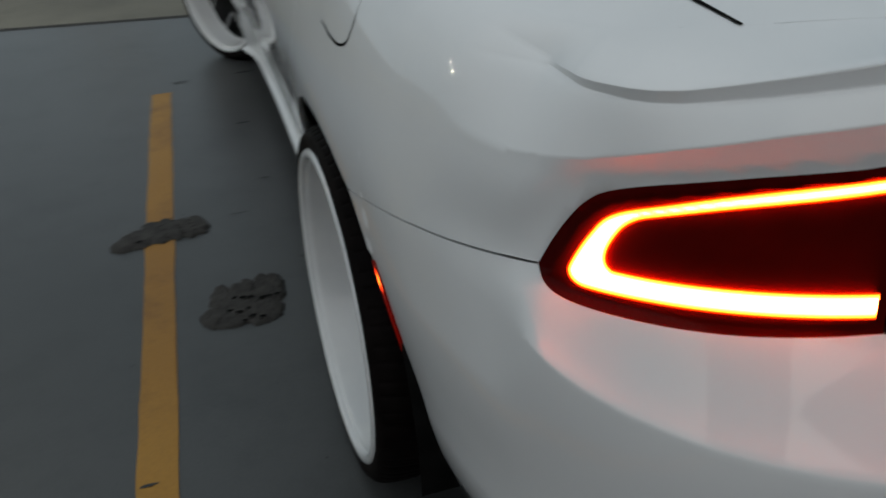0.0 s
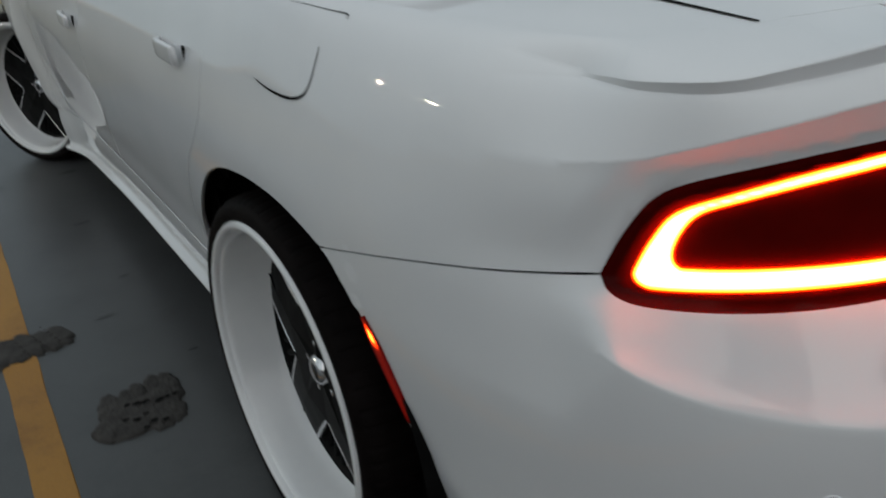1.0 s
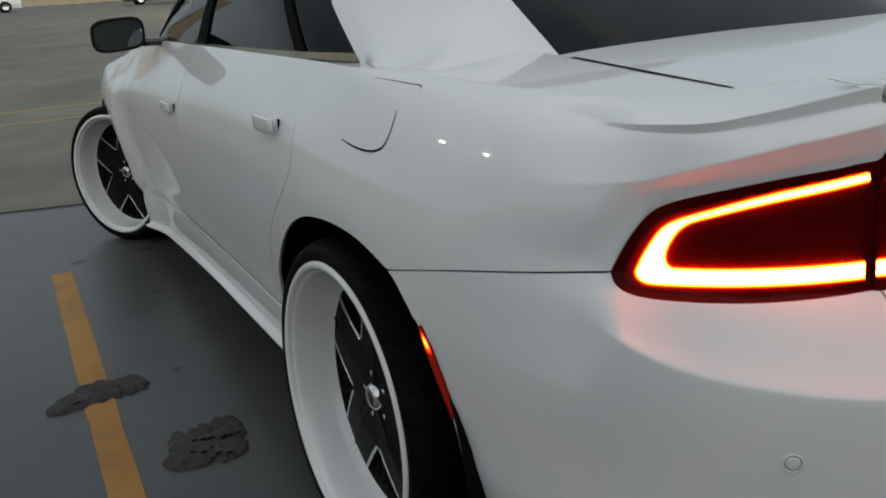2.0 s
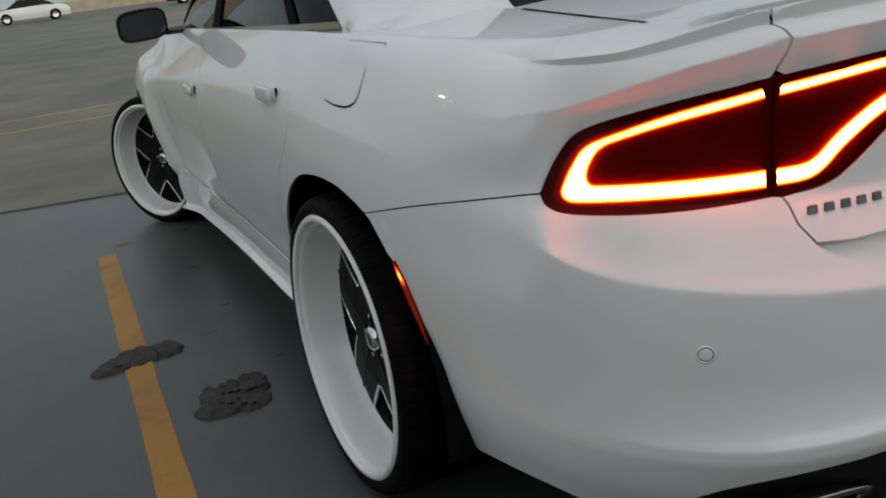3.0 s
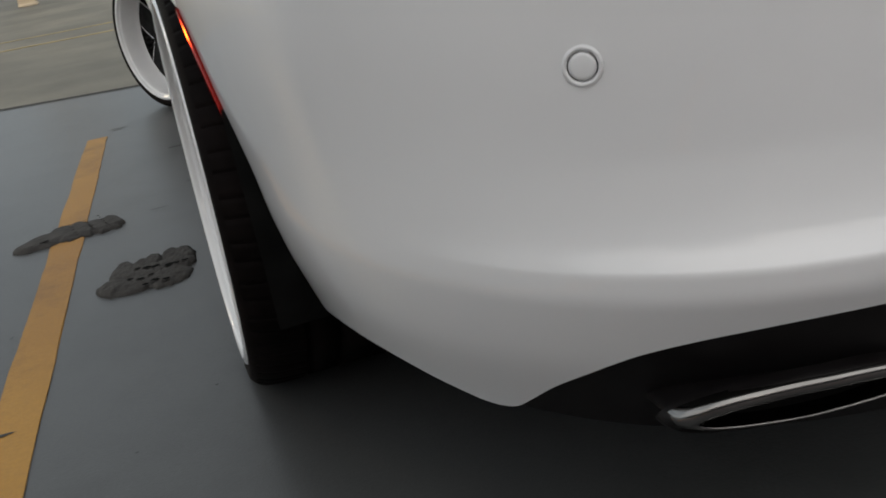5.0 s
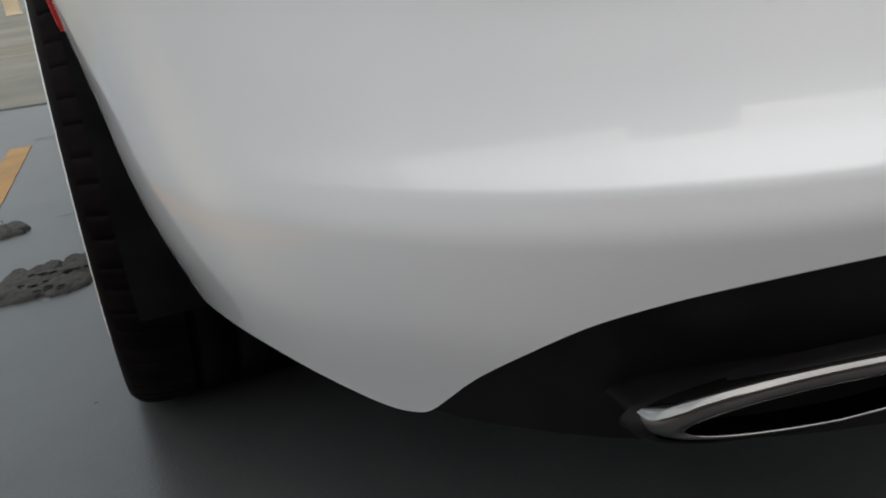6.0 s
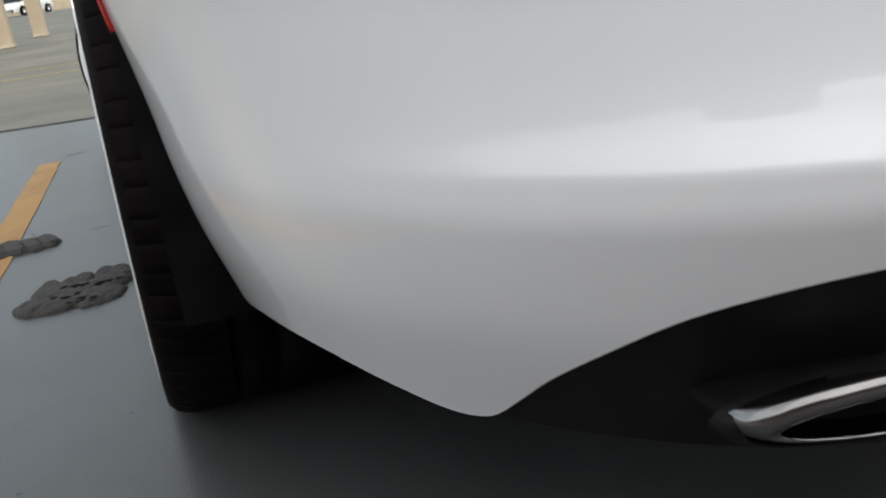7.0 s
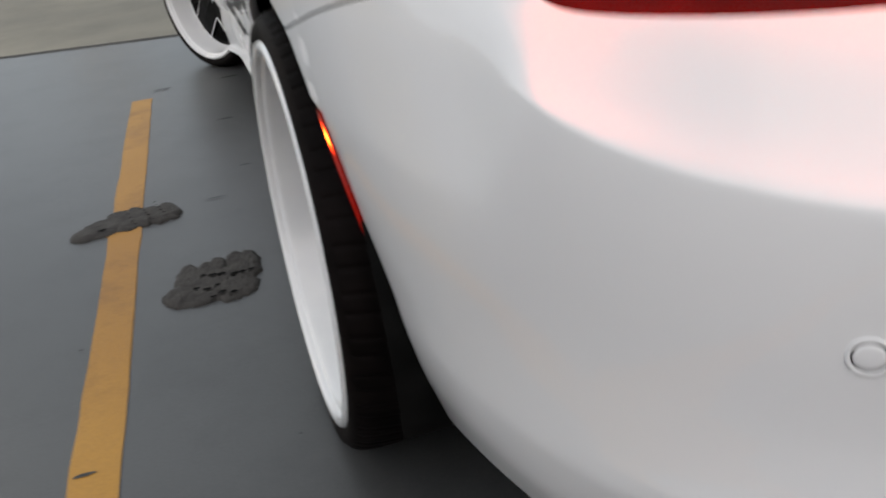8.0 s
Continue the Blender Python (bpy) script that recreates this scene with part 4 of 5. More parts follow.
def centre_lamp():
    inner = [p for p in lamp_up if p[0] < ug - 0.004] + [at_u(lamp_up, ug - 0.0015)]
    low = [(0.5985, 0.791), (0.515, 0.797), (0.466, 0.818), (0.389, 0.864), (0.33, 0.885), (0.26, 0.893), (0.0, 0.896)]
    half_o = smooth_line(low, 6)
    half_o = thin([(min(p[0], ug - 0.0015), p[1]) for p in half_o[::-1]]) + thin([p for p in inner[::-1]])
    o = thin(half_o + [(-u, v) for u, v in half_o[::-1]])
    lamp = panel("centre_lamp", o, skin, SMOKED_LENS, car, "smoked lens across the boot lid", step=0.007, flange=0.03, lift=dished(o))
    for sg in (1, -1):
        top = smooth_line([(0.597, 0.9295), (0.40, 0.945), (0.20, 0.951), (0.0, 0.953)], 8)
        panel("light_guide", thin(band([(sg * u, v) for u, v in top], [0.0080, 0.0075, 0.0075])), skin, TAIL_GLOW, lamp, "lit orange-white light guide", step=0.0035, flange=0.0, lift=-0.0040, core=core_of(0.0072))
        lo = smooth_line([(0.597, 0.816), (0.535, 0.820), (0.485, 0.852), (0.43, 0.881), (0.385, 0.896), (0.30, 0.911), (0.0, 0.916)], 8)
        panel("light_guide", thin(band([(sg * u, v) for u, v in lo], [0.0125, 0.0125, 0.0115])), skin, TAIL_GLOW, lamp, "lit orange-white light guide", step=0.0035, flange=0.0, lift=-0.0040, core=core_of(0.0072))
    return low


c_low = centre_lamp()
# lid face below the lamp
lowline = smooth_line(c_low, 6)
side_e = [(0.40, 0.723), (0.50, 0.7235), (0.553, 0.728), (0.573, 0.754), (0.579, 0.778), (0.586, 0.789)]
hf = [(0.0, 0.722)] + side_e + [(u, v - 0.002) for u, v in lowline[1:]]
lid_face = panel("lid_face", thin(hf + [(-u, v) for u, v in hf[::-1]]), skin, PAINT, boot, step=0.016, flange=0.03)
# plate recess below the lid
panel("plate_recess", [(-0.57, 0.655), (0.57, 0.655), (0.57, 0.745), (-0.57, 0.745)], lambda uv: skin(uv) + np.c_[np.zeros(len(uv)), np.full(len(uv), 0.030), np.zeros(len(uv))], PAINT, boot, step=0.03, flange=0.0)


def letter_bars():
    """Raised dark letters on the lid, as plain bars."""
    bm = bmesh.new()
    for k in range(7):
        x = -0.512 + 0.0255 * k
        quad = [(-0.0095, -0.0055), (0.0055, -0.0055), (0.0095, 0.0055), (-0.0055, 0.0055)]
        lo, hi = [], []
        for a, b in quad:
            q = skin(np.array([UX(abs(x + a), 0.768 + b)]))[0]
            lo.append(bm.verts.new((x + a, q[1] + 0.003, 0.768 + b)))
            hi.append(bm.verts.new((x + a * 0.94, q[1] - 0.0025, 0.768 + b * 0.88)))
        bm.faces.new(hi)
        for i in range(4):
            bm.faces.new((lo[i], lo[(i + 1) % 4], hi[(i + 1) % 4], hi[i]))
    return bm


part("lettering", letter_bars(), LETTER, boot, "dark raised badge bars", smooth=False)

# side markers on the wheel-arch edge
mk = [(1.365, 0.650), (1.345, 0.610), (1.326, 0.565), (1.311, 0.525), (1.305, 0.497)]
mk = smooth_line(mk, 6)
mo = thin(band(mk, [0.005, 0.013, 0.013, 0.011, 0.006]))


def mark_core(uv, d):
    z = uv[:, 1]
    return np.clip(d / 0.010, 0, 1) * (0.05 + 0.95 * np.exp(-((z - 0.626) / 0.013) ** 2))


marker = panel("side_marker", mo, skin, MARK_GLOW, car, "red side marker lamp, lit near its top", step=0.006, flange=0.008, lift=0.003, core=mark_core)
mirrored(marker)

# ---- doors, front wings, sills ----
dr = smooth_line(door_r, 5)
front_gap = [(3.20, 0.34), (3.20, 0.50), (3.185, 0.68), (3.155, 0.82), (3.15, 0.90)]
fg = smooth_line(front_gap, 5)
wing_gap = smooth_line([UY(3.60, 0.34), UY(3.62, 0.6), UY(3.60, 0.9)], 5)
SILL = 0.335
BELT = 1.10
GD = 0.0025    # half a door gap


def door(name, rear_line, front_line):
    o = [(p[0] + GD, p[1]) for p in rear_line] + [(rear_line[-1][0] + GD, BELT), (front_line[-1][0] - GD, BELT)] + [(p[0] - GD, p[1]) for p in front_line[::-1]]
    d = panel(name, thin(o), skin, PAINT, car, step=0.02, flange=0.02)
    mirrored(d)
    return d


rd = door("rear_door", [(2.30, SILL)] + dr, [(fg[0][0], SILL)] + fg)
fd = door("front_door", [(fg[0][0], SILL)] + fg, [(wing_gap[0][0], SILL)] + wing_gap)
front_arch = arch(4.14, 0.370, 0.385, 0, 176, 90, 20) + arch(4.14, 0.415, 0.385, 0, 86, 4, 20)
o = [(p[0] + G, p[1]) for p in wing_gap] + [(wing_gap[-1][0] + G, BELT), (U_END - 0.001, BELT), (U_END - 0.001, 0.28), UY(4.58, 0.28)] + front_arch[::-1] + [(UY(3.765, 0.3)[0], 0.30), (wing_gap[0][0] + G, 0.30)]
fw = panel("front_wing", thin(o), skin, PAINT, car, step=0.02, flange=0.02)
mirrored(fw)


def sill_bm():
    """The side skirt: a ledge that runs from wheel to wheel."""
    bm = bmesh.new()
    prev = None
    for k in range(41):
        y = 1.60 + (3.70 - 1.60) * k / 40
        zb = float(np.interp(y, (1.53, 2.4, 3.45, 3.7), (0.243, 0.220, 0.176, 0.160)))
        prof = ((-0.874, 0.190), (-0.878, 0.120), (-0.873, 0.070), (-0.867, 0.035), (-0.866, 0.020), (-0.872, 0.012), (-0.886, 0.008), (-0.891, 0.003), (-0.888, -0.003), (-0.80, -0.006))
        out = max(0.0, -float(skin(np.array([UY(y, 0.355)]))[0][0]) - 0.884)   # follows the swell of the wing
        row = [bm.verts.new((x - out, y, zb + z)) for x, z in prof]
        if prev:
            for i in range(len(prof) - 1):
                bm.faces.new((prev[i], prev[i + 1], row[i + 1], row[i]))
        prev = row
    return bm


sk = part("side_skirt", sill_bm(), PAINT, car)
mirrored(sk)


def handle(y, z, parent):
    """A flat pull handle standing off the door, cut square at its rear end, over a shallow cup."""
    x0 = float(skin(np.array([UY(y, z)]))[0][0])
    bm = bmesh.new()
    prev = None
    for k in range(15):
        t = k / 14 * 2 - 1
        off = 0.017 * (1 - max(0.0, t) ** 4) + 0.003
        hh = 0.0185 - 0.004 * max(0.0, t) ** 3
        row = []
        for j in range(16):
            a = 2 * math.pi * j / 16
            c, sn = math.cos(a), math.sin(a)
            row.append(bm.verts.new((x0 - off - 0.006 * math.copysign(abs(c) ** 0.5, c), y + 0.082 * t, z + hh * math.copysign(abs(sn) ** 0.5, sn))))
        if prev:
            for j in range(16):
                bm.faces.new((prev[j], prev[(j + 1) % 16], row[(j + 1) % 16], row[j]))
        else:
            bm.faces.new(row)
        prev = row
    bm.faces.new(prev)
    h = part("door_handle", bm, PAINT, parent)
    bm = bmesh.new()
    bmesh.ops.create_uvsphere(bm, u_segments=28, v_segments=14, radius=1.0)
    for v in bm.verts:
        v.co = Vector((x0 + 0.006 + v.co.x * 0.008, y - 0.01 + v.co.y * 0.062, z - 0.018 + v.co.z * 0.030))
    part("handle_cup", bm, PAINT, h)
    # a thin black slip stands in for the shade behind the handle's end
    part("handle_gap", box_bm(x0 - 0.0035, x0 + 0.003, y - 0.0845, y - 0.0823, z - 0.0165, z + 0.0165, 0.0005, 1), GAP, h, "black slip for the shade at the handle's end")
    return h


handle(1.504, 0.899, rd)
handle(2.632, 0.836, fd)

# amber marker lamps at the ends of the front wings
ym, zm = 4.70, 0.845
fm = panel("front_marker", thin(band(smooth_line([UY(ym - 0.05, zm + 0.030), UY(ym, zm), UY(ym + 0.04, zm - 0.035)], 5), [0.004, 0.012, 0.012, 0.004])), skin, AMBER_GLOW, fw, "lit amber front marker lamp", step=0.008, flange=0.006, lift=0.002, core=core_of(0.010))
mirrored(fm, [o for o in car.children if o.name.startswith("front_wing") and o != fw][0])

# fuel door: a thin seam, open only along its lower and rear edge
fl = smooth_line([(1.470, 0.980), (1.468, 0.958), (1.470, 0.936), (1.486, 0.918), (1.53, 0.909), (1.60, 0.908), (1.675, 0.913)], 8)
panel("fuel_door_seam", thin(band(fl, [0.0008, 0.0014, 0.0018, 0.0016, 0.0007])), skin, GAP, quarter, "dark seam of the fuel door", step=0.008, flange=0.0, lift=0.0008)
fl2 = smooth_line([(1.438, 1.034), (1.446, 1.045), (1.502, 1.044), (1.624, 1.046)], 8)
panel("fuel_door_seam", thin(band(fl2, [0.0008, 0.0014, 0.0009, 0.0005])), skin, GAP, quarter, "dark seam of the fuel door", step=0.008, flange=0.0, lift=0.0008)


# ---- cabin ----
FOOT = np.array(inner_edge(np.linspace(1.0, 2.0, 60)))
FOOT_Y, FOOT_X = FOOT[:, 1], -FOOT[:, 0]


def cabin(ah):
    """a: 0 tail, 1 left side rear corner ... along the belt; h: 0 belt, 1 roof edge. Negative a is the right-hand side."""
    a, h = np.asarray(ah, float).T
    sg, t = np.where(a < 0, 1.0, -1.0), np.abs(a)
    th = np.clip(t, 0, 1) * math.pi / 2

    def ringpt(w, y0, y1, nx, ny):
        xr, yr = w * np.sin(th) ** (2 / nx), y1 - (y1 - y0) * np.cos(th) ** (2 / ny)
        return xr, yr
    # tail half (t 0..1), side (1..3), nose half (3..4)
    xb, yb = ringpt(0.828, 0.70, 1.9, 3.0, 3.4)
    xt, yt = ringpt(0.60, 1.50, 2.3, 3.4, 3.0)
    s = np.clip(t - 1, 0, 2) / 2
    th2 = np.clip(t - 3, 0, 1) * math.pi / 2
    xb = np.where(t > 3, 0.828 * np.cos(th2) ** (2 / 3.0), xb)
    xt = np.where(t > 3, 0.60 * np.cos(th2) ** (2 / 3.4), xt)
    yb = np.where(t > 3, 3.2 + 0.55 * np.sin(th2) ** (2 / 2.6), np.where(t > 1, 1.9 + 1.3 * s, yb))
    yt = np.where(t > 3, 2.60 + 0.25 * np.sin(th2) ** (2 / 2.6), np.where(t > 1, 2.3 + 0.30 * s, yt))
    zb = deck_height(xb, yb) - 0.010
    zb = zb + (1.040 - 0.008 * np.clip(yb - 1.2, 0, 3) - zb) * bump01(yb, 0.72, 1.15)
    zt = 1.44 - 0.03 * np.clip(np.abs(yt - 2.2), 0, 1)
    bow = 0.035 * np.sin(np.clip(h, 0, 1) * math.pi)
    x = xb + (xt - xb) * h + bow * (t > 0.3)
    # the foot of the rear pillar sweeps out into the quarter panel
    foot = np.clip(1 - h / 0.46, 0, 1.0) ** 4 * bump01(yb, 0.70, 0.80) * (1 - bump01(yb, 1.05, 1.23)) * (t < 1.2)
    x = x + foot * bump01(xb, 0.574, 0.65) * np.maximum(0, np.interp(yb, FOOT_Y, FOOT_X) - 0.012 - x)
    return np.c_[sg * x, yb + (yt - yb) * h - bow * (t < 0.6), zb + (zt - zb) * h]


def ca(y, h):
    ts = np.linspace(0.05, 3.98, 3000)
    p = cabin(np.c_[ts, np.full_like(ts, h)])
    return float(np.interp(y, p[:, 1], ts))


def cx(x, h):
    ts = np.linspace(0.0, 0.999, 2000)
    p = cabin(np.c_[ts, np.full_like(ts, h)])
    return float(np.interp(x, -p[:, 0], ts))


cab = part("roof", bmesh.new(), PAINT, car)
rw = cx(0.560, 0.02)
glass_o = [(-rw, 0.0), (rw, 0.0), (rw * 0.98, 0.5), (rw * 0.93, 0.94), (-rw * 0.93, 0.94), (-rw * 0.98, 0.5)]
panel("rear_window", glass_o, cabin, LIMO_GLASS, car, "black tinted rear window", step=0.04, flange=0.01, lift=-0.003)
qa, qb = ca(1.225, 0.02), ca(1.62, 0.86)
pil = [(rw + 0.004, -0.04), (qa, -0.04), (qa, 0.02), (qa + 0.01, 0.3), (qb, 0.86), (3.2, 0.90), (3.2, 1.0), (0.0, 1.0), (0.0, 0.95), (rw * 0.93 + 0.004, 0.95), (rw * 0.98 + 0.004, 0.5)]
cp = panel("rear_pillar", pil, cabin, PAINT, car, step=0.014, flange=0.015)
mirrored(cp)
bpl, bpr = ca(2.42, 0.05), ca(2.52, 0.05)
a_f = ca(3.42, 0.02)
dv = ca(1.50, 0.05)


def side_window(name, a0, a1, lo=0.035, hi=0.84, lean0=0.0, lean1=0.0):
    o = [(a0, lo), (a1, lo), (a1 + lean1, hi), (a0 + lean0, hi)]
    g = panel(name, o, cabin, DARK_GLASS, car, "tinted side window mirroring the sky", step=0.05, flange=0.004, lift=-0.004)
    mirrored(g)


side_window("quarter_glass", qa + 0.012, dv - 0.012, lean0=qb - qa)
side_window("rear_side_window", dv + 0.012, bpl - 0.02)
side_window("front_side_window", bpr + 0.02, a_f - 0.02, lean1=-0.55)
for a0, a1, l0, l1 in ((bpl - 0.02, bpr + 0.02, 0.0, 0.0), (dv - 0.012, dv + 0.012, 0.0, 0.0), (a_f - 0.02, a_f + 0.12, -0.55, -0.55)):
    b = panel("window_pillar", [(a0, 0.0), (a1, 0.0), (a1 + l1, 0.9), (a0 + l0, 0.9)], cabin, GAP, car, "black window pillar", step=0.05, flange=0.012, lift=0.002)
    mirrored(b)
st = panel("belt_strip", [(qa, -0.005), (a_f + 0.05, -0.005), (a_f + 0.05, 0.035), (qa, 0.035)], cabin, TRIM_STRIP, car, "dull metal belt moulding", step=0.03, flange=0.012, lift=0.005)
mirrored(st)
ws = panel("windscreen", [(a_f + 0.13, 0.0), (4.0, 0.0), (4.0, 0.95), (a_f - 0.40, 0.95)], cabin, DARK_GLASS, car, "tinted windscreen", step=0.06, flange=0.01)
mirrored(ws)
bpy.data.objects.remove(cab)
bm = bmesh.new()
prev = None
for k in range(25):
    s = k / 24
    y = 1.46 + (2.87 - 1.46) * s
    row = []
    for i in range(21):
        x = -0.62 + 1.24 * i / 20
        e = max(0.0, 1 - abs((y - 2.17) / 0.72) ** 3.2) ** (1 / 3.2)
        row.append(bm.verts.new((x * max(0.30, e), y, 1.425 + 0.05 * (1 - (x / 0.62) ** 2) * e)))
    if prev:
        for i in range(20):
            bm.faces.new((prev[i], prev[i + 1], row[i + 1], row[i]))
    prev = row
part("roof", bm, PAINT, car)
# hood
uu = np.linspace(wing_gap[-1][0], U_END - 0.001, 40)
he = inner_edge(uu)
poly = thin(he + [(-x, y) for x, y in he[::-1]], 0.003)
panel("hood", poly, lambda uv: np.c_[uv[:, 0], uv[:, 1], deck_height(uv[:, 0], uv[:, 1])], PAINT, car, step=0.06, flange=0.02)
# seats and dashboard behind the glass
for x in (-0.38, 0.38):
    for y in (2.15, 2.95):
        s = part("seat_back", box_bm(x - 0.24, x + 0.24, y - 0.06, y + 0.06, 0.45, 1.08, 0.05, 3), SEAT, car, "dark cloth seat back")
        part("headrest", box_bm(x - 0.12, x + 0.12, y - 0.05, y + 0.04, 1.10, 1.26, 0.04, 3), SEAT, s)
part("dashboard", box_bm(-0.68, 0.68, 3.25, 3.55, 0.7, 1.0, 0.05, 3), SEAT, car)
bm = lathe_bm([(0.185, 0.0), (0.195, 0.012), (0.185, 0.024), (0.175, 0.012)], 40, True)
wh = part("steering_wheel", bm, BLACK_PLASTIC, car)
wh.matrix_basis = Matrix.Translation((-0.38, 3.12, 0.98)) @ Matrix.Rotation(radians(90), 4, "Z") @ Matrix.Rotation(radians(25), 4, "Y")


# ---- door mirror ----
def door_mirror(sx):
    bm = bmesh.new()
    n, m = 28, 9
    rings = []
    for j in range(m):
        t = j / (m - 1)
        grow = (1 - t ** 2.4) ** 0.5 if t < 1 else 0.02
        row = []
        for k in range(n):
            a = 2 * math.pi * k / n
            c, s = math.cos(a), math.sin(a)
            dx, dz = math.copysign(abs(c) ** (2 / 3.6), c), math.copysign(abs(s) ** (2 / 3.6), s)
            row.append(bm.verts.new((sx * (1.010 - 0.02 * t) + sx * dx * 0.098 * grow, 3.02 + 0.13 * t, 1.077 + dz * 0.062 * grow - 0.006 * dx)))
        rings.append(row)
    for p, q in zip(rings, rings[1:]):
        for k in range(n):
            bm.faces.new((p[k], p[(k + 1) % n], q[(k + 1) % n], q[k]))
    bm.faces.new(rings[-1])
    shell = part("door_mirror", bm, BLACK_GLOSS, car, "gloss black door mirror housing")
    bm = bmesh.new()
    rings = []
    for sc, dy in ((1.0, 0.0), (0.97, -0.006), (0.90, -0.004), (0.87, 0.004)):
        row = []
        for k in range(n):
            a = 2 * math.pi * k / n
            c, s = math.cos(a), math.sin(a)
            dx, dz = math.copysign(abs(c) ** (2 / 3.6), c), math.copysign(abs(s) ** (2 / 3.6), s)
            row.append(bm.verts.new((sx * 1.010 + sx * dx * 0.098 * sc, 3.02 + dy, 1.077 + dz * 0.062 * (1 - (1 - sc) * 1.6) - 0.006 * dx)))
        rings.append(row)
    for p, q in zip(rings, rings[1:]):
        for k in range(n):
            bm.faces.new((p[k], p[(k + 1) % n], q[(k + 1) % n], q[k]))
    part("mirror_rim", bm, BLACK_PLASTIC, shell)
    bm = bmesh.new()
    row = []
    for k in range(n):
        a = 2 * math.pi * k / n
        c, s = math.cos(a), math.sin(a)
        dx, dz = math.copysign(abs(c) ** (2 / 3.6), c), math.copysign(abs(s) ** (2 / 3.6), s)
        row.append(bm.verts.new((sx * 1.010 + sx * dx * 0.091, 3.021 - sx * dx * 0.004, 1.077 + dz * 0.053 - 0.006 * dx)))
    bm.faces.new(row)
    part("mirror_glass", bm, MIRROR, shell, "mirror glass showing dull sky", smooth=False)
    part("mirror_arm", box_bm(min(sx * 0.80, sx * 0.93), max(sx * 0.80, sx * 0.93), 3.03, 3.10, 1.025, 1.055, 0.012, 2), BLACK_GLOSS, shell)


door_mirror(-1)
door_mirror(1)


# ---- wheels: low tyres on deep-dish white rims with black star spokes ----
R_T, R_R = 0.354, 0.303


def wheel(name_pose, side):
    hub = new("wheel")
    hub.parent = car
    hub["label"] = "deep-dish white wheel with black star spokes and a low tyre"
    wd = 0.285
    tyre_prof = [(R_R - 0.006, 0.004), (R_R + 0.006, -0.005), (R_R + 0.018, -0.009), (R_T - 0.020, -0.008), (R_T - 0.012, -0.001), (R_T - 0.006, 0.011), (R_T - 0.003, 0.026), (R_T - 0.002, 0.042)]
    for g in (0.080, 0.128, wd - 0.080):
        tyre_prof += [(R_T - 0.002, g - 0.0050), (R_T - 0.008, g - 0.0042), (R_T - 0.008, g + 0.0042), (R_T - 0.002, g + 0.0050)]
    tyre_prof += [(R_T - 0.002, wd - 0.046), (R_T - 0.003, wd - 0.026), (R_T - 0.012, wd + 0.001), (R_T - 0.020, wd + 0.006), (R_R, wd - 0.004)]
    ty = part("tyre", lathe_bm(tyre_prof, 180), RUBBER, hub, "black low-profile tyre")
    # shoulder blocks, parted by thin curved sipes
    for x0, x1, off in ((0.000, 0.074, 0.0), (wd - 0.074, wd, 0.03)):
        bm = bmesh.new()
        nb = 72
        for k in range(nb):
            a, da = 2 * math.pi * (k + (0.0 if k % 2 == 0 else 0.12)) / nb + off, 2 * math.pi / nb * (1.12 if k % 2 == 0 else 0.88)
            rows = []
            for f, lift in ((0.03, -0.0012), (0.06, -0.0001), (0.30, 0.0), (0.70, 0.0), (0.94, -0.0001), (0.97, -0.0012)):
                row = []
                for g in (0.0, 0.12, 0.28, 0.5, 0.75, 1.0):
                    xx = x0 + (x1 - x0) * g
                    edge = min(xx, wd - xx)
                    drop = float(np.interp(edge, (-0.001, 0.004, 0.011, 0.026, 0.042), (0.0125, 0.0095, 0.006, 0.003, 0.002)))
                    gg = g if x0 < 0.1 else 1 - g
                    aa = a + da * f + 0.030 * gg * gg
                    r = R_T - drop + 0.0016 + lift
                    row.append(bm.verts.new((xx, r * math.cos(aa), r * math.sin(aa))))
                rows.append(row)
            for p, q in zip(rows, rows[1:]):
                for i in range(5):
                    bm.faces.new((p[i], p[i + 1], q[i + 1], q[i]))
        tr = part("tread", bm, RUBBER, ty, "row of shoulder tread blocks with thin sipes")
        tr["kind"] = "stuff"
    rim_prof = [(R_R - 0.004, 0.012), (R_R + 0.007, 0.000), (R_R + 0.008, -0.006), (R_R + 0.003, -0.0110), (R_R - 0.004, -0.0113), (R_R - 0.0085, -0.009), (R_R - 0.0105, -0.004), (R_R - 0.0108, 0.0015), (R_R - 0.0112, 0.0025), (R_R - 0.0165, 0.0035), (R_R - 0.0185, 0.006), (R_R - 0.020, 0.014), (R_R - 0.024, 0.035), (R_R - 0.030, 0.075), (R_R - 0.036, 0.095), (R_R - 0.040, 0.100)]
    rim = part("rim", lathe_bm(rim_prof, 128), RIM_WHITE, hub, "glossy white dished barrel")
    part("inner_barrel", lathe_bm([(R_R - 0.040, 0.099), (R_R - 0.052, 0.104), (R_R - 0.055, 0.24), (R_R - 0.02, 0.27)], 96), BLACK_SATIN, hub, "black inner barrel")
    # spokes: five broad arms that part in pointed windows, with bright edges round each window
    ZS = 0.088
    RB, RA, HALF = R_R - 0.036, 0.128, radians(21)

    def face_at(r, a, dx=0.0):
        return (ZS - 0.010 + 0.022 * (r / RB) ** 2 + dx, r * math.cos(a), r * math.sin(a))

    def edge_at(mid, side, f):
        """Along a window's straight edge, from its point near the hub out to the barrel."""
        p = Vector((RA * math.cos(mid), RA * math.sin(mid))) * (1 - f) + Vector((RB * math.cos(mid + side * HALF), RB * math.sin(mid + side * HALF))) * f
        return p.length, math.atan2(p.y, p.x)
    step = 2 * math.pi / 5
